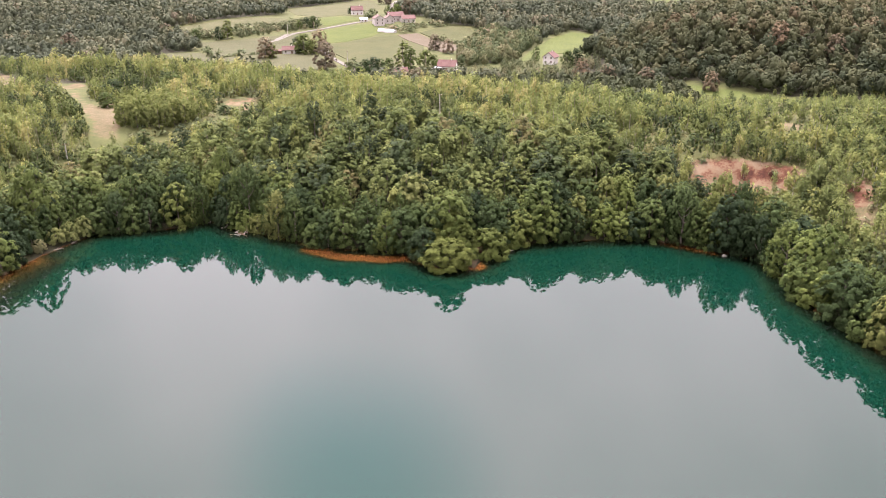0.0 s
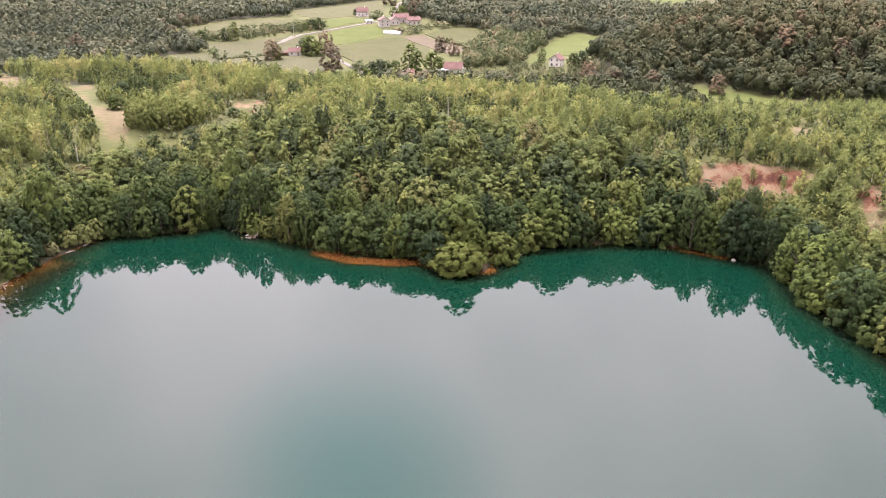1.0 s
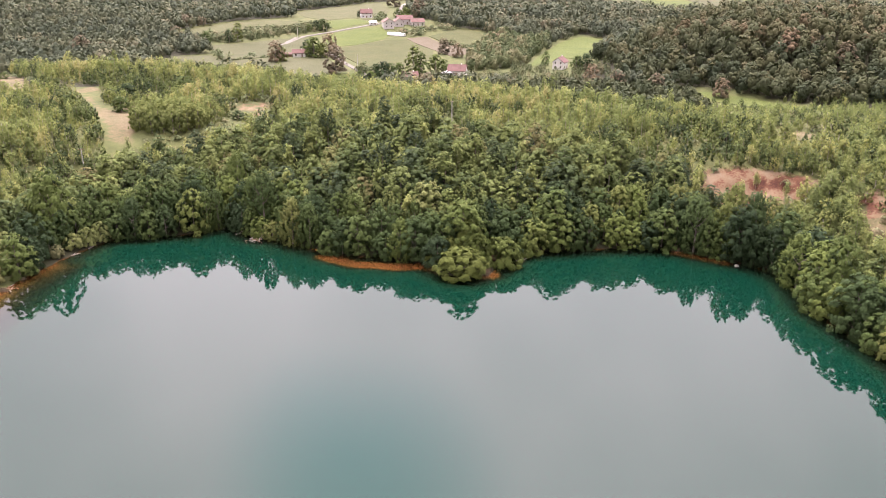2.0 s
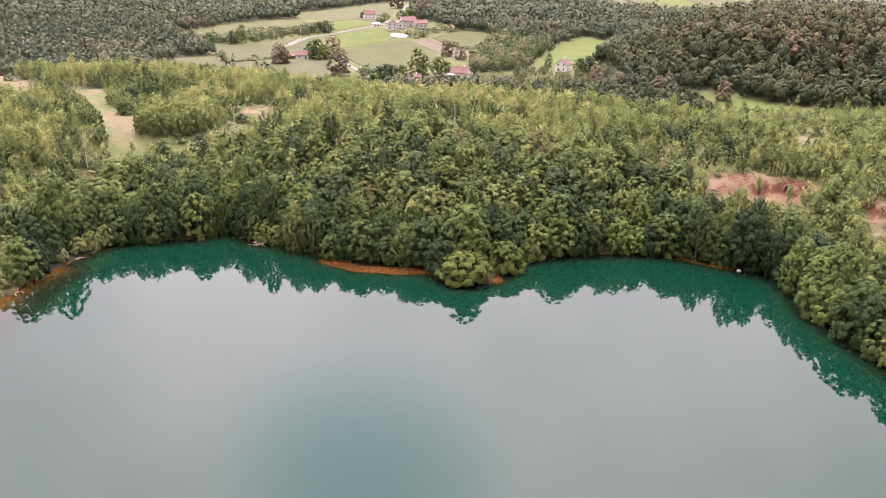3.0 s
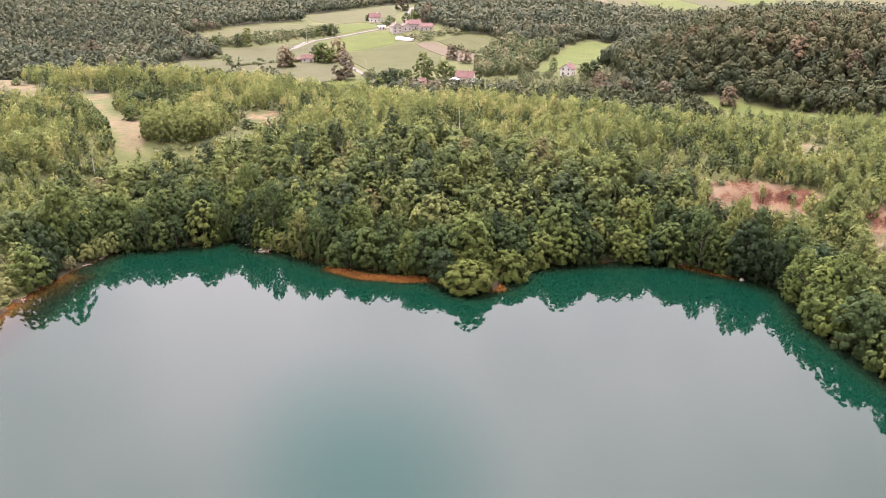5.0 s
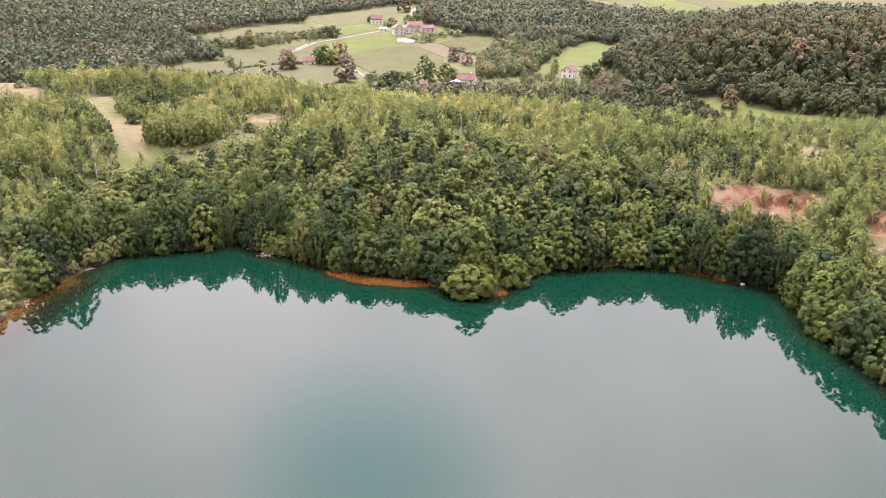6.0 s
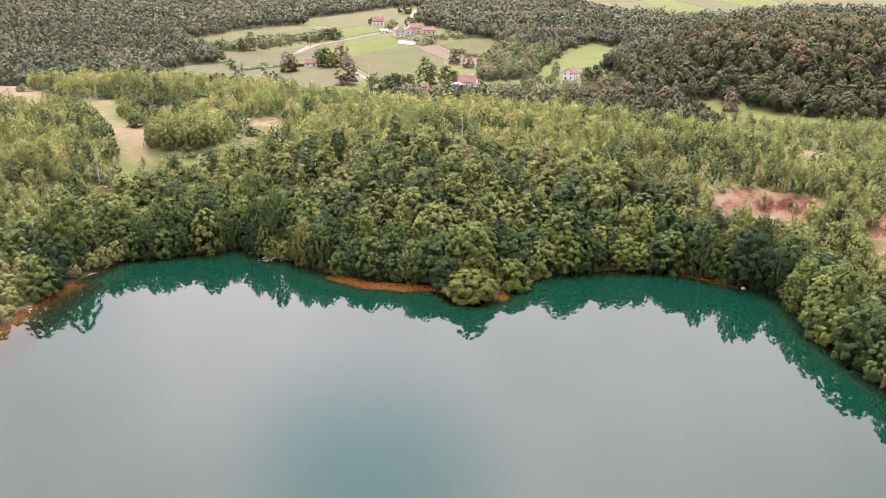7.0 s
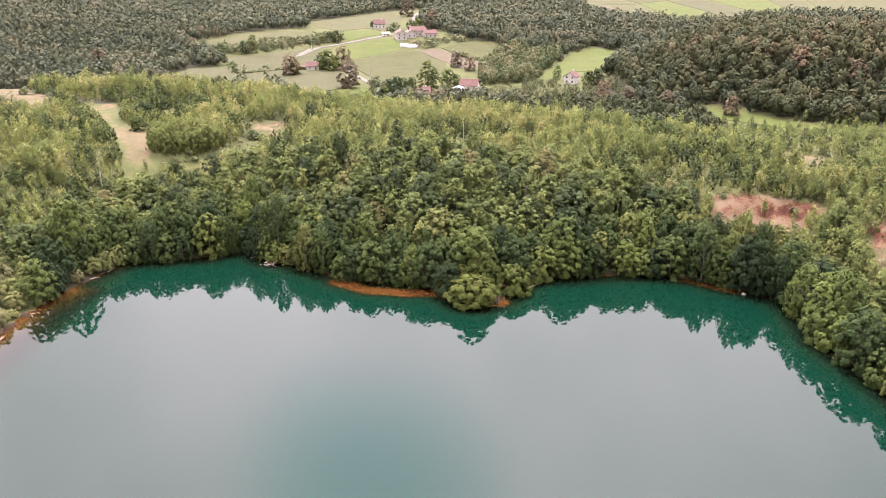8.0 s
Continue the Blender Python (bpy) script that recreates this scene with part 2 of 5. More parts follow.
# ---- the lie of the land ----
WATER_LINE = [(-110.5, 168), (-110, 181), (-107.5, 191), (-103, 204.5), (-97, 215.5), (-86, 218.5), (-75, 221.5), (-66, 226.5), (-58, 219), (-48, 215),
              (-33, 205.5), (-20, 202), (-8, 199), (-1.5, 191), (5, 187), (11, 190.5), (14.5, 196), (20, 204), (30, 207.5), (47, 209.5),
              (63, 208.5), (70, 204.5), (77, 199.5), (84, 194), (87, 183), (86, 167), (89, 154.5), (91.5, 141), (102, 110), (116, 60),
              (110, -20), (70, -90), (0, -120), (-70, -100), (-120, -30), (-128, 60), (-120, 125), (-112, 155)]


def closed_curve(points, steps=5):
    """A smooth closed line through the given points."""
    p, out = np.array(points, float), []
    n = len(p)
    for i in range(n):
        a, b, c, d = p[i - 1], p[i], p[(i + 1) % n], p[(i + 2) % n]
        for k in range(steps):
            u = k / steps
            out.append(0.5 * (2 * b + (c - a) * u + (2 * a - 5 * b + 4 * c - d) * u * u + (3 * b - a - 3 * c + d) * u ** 3))
    return np.array(out)


BANK = closed_curve(WATER_LINE)


def inside(x, y, poly):
    """Whether points lie inside a closed line."""
    x, y = np.asarray(x, float), np.asarray(y, float)
    res = np.zeros(x.shape, bool)
    p = np.asarray(poly, float)
    q = np.roll(p, -1, axis=0)
    for (x0, y0), (x1, y1) in zip(p, q):
        if y0 != y1:
            res ^= ((y0 > y) != (y1 > y)) & (x < (x1 - x0) * (y - y0) / (y1 - y0) + x0)
    return res


def line_distance(x, y, poly, closed=True):
    """Distance of points from a line."""
    x, y = np.asarray(x, float), np.asarray(y, float)
    best = np.full(x.shape, 1e9)
    p = np.asarray(poly, float)
    q = np.roll(p, -1, axis=0) if closed else p[1:]
    for (x0, y0), (x1, y1) in zip(p, q):
        dx, dy = x1 - x0, y1 - y0
        u = np.clip(((x - x0) * dx + (y - y0) * dy) / (dx * dx + dy * dy + 1e-9), 0, 1)
        best = np.minimum(best, (x - x0 - u * dx) ** 2 + (y - y0 - u * dy) ** 2)
    return np.sqrt(best)


def shore(x, y):
    """Distance from the water's edge: positive on land."""
    d = line_distance(x, y, BANK)
    return np.where(inside(x, y, BANK), -d, d)


def smooth(a, b, v):
    u = np.clip((np.asarray(v, float) - a) / (b - a), 0, 1)
    return u * u * (3 - 2 * u)


def ripple(x, y, size, seed=0.0):
    """Soft, uneven noise from -1 to 1 at about the given size."""
    x, y = np.asarray(x, float) / size, np.asarray(y, float) / size
    s = seed * 1.7
    return (np.sin(x * 2.1 + 1.3 * np.sin(y * 1.7 + s) + s) + np.sin(y * 2.3 + 1.1 * np.sin(x * 1.3 - s) + 2.1 * s)
            + np.sin((x + y) * 3.1 + 1.7 * np.sin((x - y) * 1.1 + s)) * 0.7) / 2.7


def height(x, y):
    """Height of the ground."""
    x, y = np.asarray(x, float), np.asarray(y, float)
    d = shore(x, y)
    rise = smooth(235, 305, y)
    plateau = 12.5 + 4.5 * rise + 5.0 * smooth(20, 130, x) * smooth(330, 255, y) * (1 - 0.8 * rise) + 1.0 * ripple(x, y, 40, 1) + 0.35 * ripple(x, y, 11, 2)
    edge = 345 + 75 * smooth(0, -170, x) - 45 * smooth(0, 120, x)
    valley = 5.0 + 11 * smooth(620, 800, y - 0.5 * np.clip(x - 20, 0, 400)) + 0.6 * ripple(x, y, 90, 3) + 22 * smooth(-200, -700, x) * smooth(450, 900, y)
    low = smooth(edge, edge + 85, y)
    up = plateau * (1 - low) + valley * low
    hill = 32 * np.exp(-((((x - 226) / np.where(x < 226, 105, 140)) ** 2 + ((y - 527) / 99) ** 2) ** 2))
    land = (0.35 + 0.65 * smooth(0, 5, d)) * smooth(-0.5, 1.5, d) + (up - 1) * smooth(3, 42 + 34 * smooth(-40, -90, x), d) + hill
    bar = smooth(0, 0.85, 1 - line_distance(x, y, [(-34, 203), (-25, 197.5), (-14, 195.5), (-5, 196), (2, 191), (11.5, 190)], False) / (9.4 + 1.0 * ripple(x, y, 4, 2)))
    edge_bar = np.clip(1 - line_distance(x, y, [(64, 207), (76, 199)], False) / 4.5, 0, 1)
    bed = np.maximum(-7 * smooth(1.5, -5.5, d), -7 + 6.7 * np.maximum(bar, 0.985 * smooth(0, 0.6, edge_bar)))
    west, east = smooth(-90, -98, x) * smooth(206, 196, y), smooth(60, 66, x) * smooth(84, 76, x) * smooth(190, 196, y)
    bed = np.maximum(bed, np.where(west > 0.02, -0.34 + 0.10 * d - 6 * (1 - west), -9))
    bed = np.maximum(bed, np.where(east > 0.02, -0.35 + 0.42 * d - 6 * (1 - east), -9))
    # a shallow shelf along the shore widens the water's painted shade band
    bed = np.maximum(bed, -0.98 + 0.13 * d - 6 * smooth(-4.5, -10, d))
    bed = np.minimum(bed, -0.03 - 0.12 * np.clip(-d, 0, 2))
    scoop = np.exp(-(((x - 95) / 13) ** 2 + ((y - 226 + 0.25 * (x - 95)) / 7) ** 2) ** 2)
    land = land - scoop * (3.2 + 1.7 * ripple(x, y, 4.6, 3))
    return np.where(d > 0, land, bed)


# ---- mesh helpers ----
def mesh_of(name, verts, faces, mats, index=None, attrs=None, normals=None):
    """A mesh from arrays: all faces with the same number of corners."""
    me = bpy.data.meshes.new(name)
    v, f = np.asarray(verts, np.float32), np.asarray(faces, np.int32)
    k = f.shape[1]
    me.vertices.add(len(v))
    me.vertices.foreach_set("co", v.ravel())
    me.loops.add(f.size)
    me.loops.foreach_set("vertex_index", f.ravel())
    me.polygons.add(len(f))
    me.polygons.foreach_set("loop_start", np.arange(0, f.size, k, dtype=np.int32))
    for m in mats:
        me.materials.append(m)
    if index is not None:
        me.polygons.foreach_set("material_index", np.asarray(index, np.int32))
    for key, values in (attrs or {}).items():
        me.attributes.new(key, "FLOAT", "POINT").data.foreach_set("value", np.asarray(values, np.float32))
    if normals is not None:
        me.polygons.foreach_set("use_smooth", np.ones(len(f), bool))
        me.attributes.new("custom_normal", "FLOAT_VECTOR", "POINT").data.foreach_set("vector", np.asarray(normals, np.float32).ravel())
    me.update(calc_edges=True)
    return me


def part(name, bm, mat, parent=None, label=""):
    """Links a bmesh as one mesh object under a thing or a part."""
    me = bpy.data.meshes.new(name)
    bm.normal_update()
    bm.to_mesh(me)
    bm.free()
    me.materials.append(mat)
    ob = new(name, me)
    ob.parent = parent
    return tagged(ob, label)


def thing(name, m, label, category, group="", kind=""):
    ob = new(name)
    ob.matrix_world = m
    return tagged(ob, label, category, group, kind)


def box(bm, x0, x1, y0, y1, z0, z1):
    c = bmesh.ops.create_cube(bm, size=1.0)["verts"]
    bmesh.ops.scale(bm, vec=(x1 - x0, y1 - y0, z1 - z0), verts=c)
    bmesh.ops.translate(bm, vec=((x0 + x1) / 2, (y0 + y1) / 2, (z0 + z1) / 2), verts=c)
    return c


def boxed(*dims):
    bm = bmesh.new()
    box(bm, *dims)
    return bm


def tube(bm, points, radii, sides=6):
    """A tapered tube along points."""
    rings = []
    for i, (p, r) in enumerate(zip(points, radii)):
        a, b = Vector(points[max(i - 1, 0)]), Vector(points[min(i + 1, len(points) - 1)])
        q = (b - a).to_track_quat("Z", "Y")
        rings.append([bm.verts.new(Vector(p) + q @ Vector((r * math.cos(k * math.tau / sides), r * math.sin(k * math.tau / sides), 0))) for k in range(sides)])
    for lo, hi in zip(rings, rings[1:]):
        for k in range(sides):
            bm.faces.new((lo[k], lo[(k + 1) % sides], hi[(k + 1) % sides], hi[k]))
    bm.faces.new(rings[0][::-1])
    bm.faces.new(rings[-1])


# ---- ground and water ----
def steps(*runs):
    """Grid lines: (from, to, step), end to end."""
    out = []
    for a, b, s in runs:
        out += list(np.arange(a, b, s))
    return np.array(out + [runs[-1][1]], float)


def sheet(xs, ys):
    gx, gy = np.meshgrid(xs, ys)
    i = np.arange(len(xs) * len(ys)).reshape(len(ys), len(xs))
    f = np.stack([i[:-1, :-1], i[:-1, 1:], i[1:, 1:], i[1:, :-1]], -1).reshape(-1, 4)
    return gx.ravel(), gy.ravel(), f


# bare places: trodden tracks, gravel flats and torn clay banks
BARE = [[(-185, 392), (-173, 388), (-155, 351), (-143, 321), (-126, 292), (-120, 277), (-113, 279), (-117, 293), (-125, 315), (-132, 330), (-135, 354), (-135, 367), (-140, 367), (-140, 351), (-138, 326), (-146, 334), (-167, 365)],
        [(-297, 500), (-270, 505), (-228, 420), (-209, 401), (-201, 384), (-206, 375), (-226, 392), (-240, 403)],
        [(-95, 343), (-77, 350), (-70, 324), (-76, 313), (-85, 315)],
        [(116, 281), (122, 287), (130, 286), (136, 281), (131, 271), (121, 271), (115, 271)],
        [(112, 205), (119, 206), (113, 184), (106, 186), (108, 196)],
        [(-140, 205), (-126, 207), (-123, 178), (-135, 170)]]
# trees stand back from these, so that the bare ground shows
CLEARED = [[(-190, 396), (-170, 392), (-151, 353), (-138, 330), (-131, 330), (-131, 372), (-144, 372), (-124, 325), (-112, 296), (-107, 284), (-109, 266), (-118, 264), (-125, 284), (-141, 314), (-153, 334), (-172, 362), (-189, 384)],
           [(-300, 500), (-270, 505), (-226, 420), (-205, 401), (-193, 384), (-196, 360), (-216, 368), (-238, 388)],
           [(-95, 343), (-77, 350), (-68, 324), (-68, 296), (-80, 296), (-86, 315)],
           [(114, 283), (122, 290), (138, 284), (132, 262), (122, 254), (112, 256)], BARE[4], BARE[5], [(76, 245), (92, 242), (110, 229), (110, 218), (98, 216), (84, 220), (78, 230)],
           [(-112, 267), (-100, 269), (-88, 277), (-74, 287), (-66, 300), (-70, 322), (-80, 314), (-88, 300), (-96, 287), (-112, 286)], [(-3, 284), (5, 284), (5, 312), (-3, 312)]]
CLAY = [[(75, 244), (83, 241), (92, 240), (108, 229), (109, 222), (100, 221), (92, 222), (83, 224)],
        [(114, 212), (121, 214), (116, 198), (112, 199)],
        [(10, 201), (14, 204), (17, 201), (14, 198)]]


# open fields of the valley, and those far across it
OPEN_VALLEY = [(-203, 556), (-197, 607), (-176, 614), (-192, 659), (-203, 671), (-235, 707), (-235, 733), (-200, 778), (-152, 824), (-166, 904), (-138, 945), (-108, 1035), (-83, 1087),
               (-50, 1101), (-44, 899), (-40, 830), (-23, 803), (-6, 759), (9, 741), (30, 729), (35, 695), (21, 641), (16, 599), (33, 533), (56, 551), (77, 639), (95, 693), (120, 729), (142, 718),
               (114, 609), (95, 539), (79, 510), (68, 500), (30, 465), (-24, 460), (-40, 452), (-81, 446), (-120, 485), (-148, 500)]
FAR_OPEN = [(148, 1290), (170, 1150), (168, 1060), (180, 948), (250, 902), (300, 905), (348, 990), (470, 995), (672, 1195), (1000, 1800), (440, 1720), (250, 1490)]

HILL_STRIP = [(126, 441), (145, 427), (157, 415), (168, 404), (182, 393), (175, 384), (160, 392), (148, 402), (137, 412), (124, 423)]

# the closed wood between lake and plateau
DENSE = [(-130, 200), (-122, 232), (-110, 246), (-104, 257), (-94, 264), (-82, 271), (-73, 276), (-57, 271), (-42, 272), (-22, 274), (-6, 275), (10, 273), (23, 268), (35, 260), (47, 252), (60, 246), (72, 238), (76, 222), (84, 205), (84, 190), (0, 180)]


def patch(x, y, polys, soft):
    best = np.zeros(np.shape(x))
    for p in polys:
        d = line_distance(x, y, p)
        best = np.maximum(best, np.clip(0.5 + np.where(inside(x, y, p), d, -d) / soft, 0, 1))
    return best


gx, gy, gf = sheet(steps((-4600, -1500, 310), (-1500, -400, 55), (-400, -160, 12), (-160, 150, 2.0), (150, 400, 12), (400, 1500, 55), (1500, 4600, 310)),
                   steps((-4600, -400, 350), (-400, 120, 26), (120, 290, 2.0), (290, 480, 5), (480, 900, 14), (900, 1600, 50), (1600, 4800, 320)))
gz = height(gx, gy) + 28 * smooth(2200, 4300, np.hypot(gx, gy))
bare = patch(gx, gy, BARE[:2] + BARE[3:], 7)
bank_d = shore(gx, gy)
clay = np.maximum(np.maximum(patch(gx, gy, CLAY, 7), 0.46 * patch(gx, gy, [BARE[2]], 8)), 0.38 * np.clip(1 - np.abs(bank_d - 0.5) / 2.0, 0, 1) * (ripple(gx, gy, 14, 5) > 0.3) * smooth(56, 63, gx))
# litter with its painted shade lies under the woods and along the bank
shaded_litter = np.maximum(np.clip(0.5 + np.where(inside(gx, gy, DENSE), 1, -1) * line_distance(gx, gy, DENSE) / 14, 0, 1), smooth(24, 14, bank_d) * smooth(-113, -104, gx))
shaded_litter = np.maximum(shaded_litter, smooth(375, 400, gy) * np.clip(1 - 2.2 * patch(gx, gy, [OPEN_VALLEY, FAR_OPEN, HILL_STRIP], 24), 0, 1))
ground = new("ground", mesh_of("ground", np.stack([gx, gy, gz], 1), gf, [ground_mat], attrs={"bare": bare, "clay": clay, "shaded_litter": shaded_litter}))
for p in ground.data.polygons:
    p.use_smooth = True
tagged(ground, "grassy and bare soil ground sloping up from a lake", "ground", kind="structure")

wx, wy, wf = sheet(steps((-150, -118, 8), (-118, 100, 1.3), (100, 140, 8)), steps((-150, 130, 20), (130, 232, 1.3)))
lake = new("water", mesh_of("water", np.stack([wx, wy, wx * 0], 1), wf, [water_mat], attrs={"depth": np.clip(-height(wx, wy), -1, 9)}))
tagged(lake, "still green lake water mirroring an overcast sky", "water", kind="structure")


# ---- fields and roads ----
def field(name, outline, mat, label, lift=0.1, cell=14):
    bm = bmesh.new()
    pts = [np.array(p, float) for p in outline]
    n = len(pts)
    bm.faces.new([bm.verts.new((*p, 0)) for p in pts])
    (x0, y0), (x1, y1) = np.min(pts, axis=0), np.max(pts, axis=0)
    for axis, a, b in ((0, x0, x1), (1, y0, y1)):
        for c in np.arange(a + cell, b, cell):
            co, no = [0, 0, 0], [0, 0, 0]
            co[axis], no[axis] = c, 1
            bmesh.ops.bisect_plane(bm, geom=bm.verts[:] + bm.edges[:] + bm.faces[:], plane_co=co, plane_no=no)
    rim = [e for e in bm.edges if len(e.link_faces) == 1]
    skirt = bmesh.ops.extrude_edge_only(bm, edges=rim)["geom"]
    low = {v for v in skirt if isinstance(v, bmesh.types.BMVert)}
    vs = list(bm.verts)
    hs = height([v.co.x for v in vs], [v.co.y for v in vs])
    for v, h in zip(vs, hs):
        v.co.z = h - 0.8 if v in low else h + lift
    return tagged(part(name, bm, mat), label, "field", kind="structure")


FIELDS = []


def sown(outline, mat, label, lift=0.35, cell=14):
    FIELDS.append(outline)
    field("field", outline, mat, label, lift, cell)


sown([(-205, 558), (-198, 603), (-176, 608), (-161, 577), (-143, 532), (-149, 505), (-178, 505)], corn_mat, "grey-green field of standing corn")
sown([(-193, 661), (-161, 672), (-122, 695), (-111, 664), (-111, 630), (-114, 607), (-132, 598), (-160, 577), (-174, 614)], corn_mat, "pale green field of tall corn")
sown([(-158, 570), (-131, 592), (-112, 592), (-89, 594), (-81, 570), (-66, 534), (-77, 512), (-91, 495), (-103, 495), (-124, 505), (-141, 528)], corn_mat, "grey-green corn field beside a white cottage")
sown([(-90, 490), (-77, 509), (-66, 524), (-56, 509), (-57, 478), (-71, 466), (-81, 465)], lawn_mat, "small green lawn", 0.15)
sown([(-103, 709), (-78, 737), (-59, 751), (-49, 708), (-54, 689), (-75, 661), (-94, 650), (-100, 677)], lawn_mat, "bright green mown meadow", 0.15)
sown([(-91, 645), (-74, 656), (-53, 684), (-35, 692), (-27, 675), (-10, 639), (-11, 585), (-26, 545), (-43, 514), (-59, 557), (-77, 603)], corn_mat_b, "green crop field between track and farm")
sown([(-34, 695), (-17, 703), (-6, 679), (19, 643), (16, 615), (3, 606), (-9, 639), (-26, 675)], tan_mat, "tan stubble field", 0.2)
sown([(-15, 705), (9, 736), (29, 724), (33, 697), (21, 648), (-4, 682)], corn_mat_b, "green crop strip below a dark wood")
sown([(-162, 890), (-136, 936), (-107, 1026), (-85, 1063), (-63, 937), (-64, 826), (-66, 783), (-92, 821), (-114, 799), (-141, 826)], hay_mat, "yellow-green dry meadow", 0.15)
sown([(-114, 789), (-90, 809), (-68, 776), (-85, 759), (-99, 736), (-109, 755)], lawn_mat, "green meadow above a winding lane", 0.15)
sown([(-233, 728), (-215, 751), (-199, 774), (-171, 791), (-145, 785), (-132, 756), (-159, 733), (-181, 720), (-203, 709), (-217, 704)], hay_mat, "pale meadow strip by a wood", 0.15)
sown([(57, 556), (76, 632), (94, 687), (119, 726), (140, 714), (127, 669), (112, 611), (100, 579), (86, 592), (76, 574), (62, 541)], lawn_mat, "green meadow beneath a wooded hill", 0.15)
sown(HILL_STRIP, lawn_mat, "green grass strip at the foot of a hill", 0.15)
FAR_LABEL = "long strip field far across the valley"
sown([(151, 1294), (256, 1475), (263, 1248), (221, 1248), (179, 1172)], hay_mat, FAR_LABEL, 0.3, 60)
sown([(178, 1155), (216, 1216), (204, 1010), (213, 954), (183, 950), (173, 1069)], tan_mat, FAR_LABEL, 0.3, 60)
sown([(222, 1231), (261, 1230), (248, 915), (216, 945), (208, 1021)], hay_mat, FAR_LABEL, 0.3, 60)
sown([(268, 1242), (328, 1320), (314, 1018), (289, 915), (251, 907)], lawn_mat, FAR_LABEL, 0.3, 60)
sown([(333, 1322), (398, 1380), (376, 1080), (344, 999), (318, 1010)], corn_mat, FAR_LABEL, 0.3, 60)
sown([(410, 1407), (531, 1527), (430, 1083), (378, 1060)], lawn_mat, FAR_LABEL, 0.3, 60)
sown([(542, 1546), (636, 1614), (464, 1076), (434, 1076)], hay_mat, FAR_LABEL, 0.3, 60)
sown([(650, 1637), (993, 1799), (668, 1201), (470, 1002), (472, 1076)], hay_mat, FAR_LABEL, 0.3, 60)
sown([(268, 1499), (431, 1650), (398, 1405), (331, 1340), (272, 1262)], corn_mat_b, FAR_LABEL, 0.3, 60)
sown([(440, 1680), (640, 1772), (540, 1552), (415, 1430)], tan_mat, FAR_LABEL, 0.3, 60)


def road(name, line, width, mat, label):
    p = closed_curve(line, 6)[:-6 * 1]
    p = p[: (len(line) - 1) * 6 + 1]
    d = np.gradient(p, axis=0)
    d /= np.linalg.norm(d, axis=1)[:, None]
    s = np.stack([-d[:, 1], d[:, 0]], 1) * width / 2
    bm = bmesh.new()
    rows = []
    for q, w in zip(p, s):
        z = float(height(*q)) + 0.35
        rows.append([bm.verts.new((q[0] + w[0] * k, q[1] + w[1] * k, z + dz)) for k, dz in ((1.3, -0.9), (1, 0), (-1, 0), (-1.3, -0.9))])
    for a, b in zip(rows, rows[1:]):
        for k in range(3):
            bm.faces.new((a[k], b[k], b[k + 1], a[k + 1]))
    return tagged(part(name, bm, mat), label, "road", kind="structure")


TRACK = [(-94, 633), (-82, 597), (-66, 553), (-50, 512), (-46, 497), (-49, 474)]
LANE = [(-127, 694), (-121, 700), (-104, 719), (-78, 751), (-63, 768), (-50, 790), (-50, 861), (-53, 1000), (-46, 1079), (-30, 1176)]
road("road", LANE, 3.8, road_mat, "pale asphalt lane winding past a farm")
road("road", TRACK, 3.4, road_mat, "pale gravel track along a corn field")


# ---- trees ----
def unit(v):
    return v / (np.linalg.norm(v, axis=1)[:, None] + 1e-9)


def leaves(rng, c, nrm, size, axis=None, slim=0.52, shade=None):
    """Leaf sprays as triangles; shade: the way the foliage round each one faces, for soft shading."""
    k = len(c)
    nrm = unit(nrm)
    a = unit(np.cross(nrm, rng.normal(size=(k, 3))) if axis is None else axis - nrm * np.sum(axis * nrm, axis=1)[:, None])
    b = np.cross(nrm, a)
    s = (size * rng.uniform(0.65, 1.35, k))[:, None]
    v = np.stack([c + a * s * 0.85, c - a * s * 0.45 + b * s * slim, c - a * s * 0.45 - b * s * slim], 1)
    return v.reshape(-1, 3), np.arange(k * 3).reshape(k, 3), np.repeat(nrm if shade is None else unit(shade), 3, axis=0)


def joined(*pieces):
    """Several sets of vertices, faces and normals in one."""
    at = np.cumsum([0] + [len(p[0]) for p in pieces])
    return np.concatenate([p[0] for p in pieces]), np.concatenate([p[1] + k for p, k in zip(pieces, at)]), np.concatenate([p[2] for p in pieces])


def ball(rng, k):
    v = rng.normal(size=(k, 3))
    return v / np.linalg.norm(v, axis=1)[:, None]


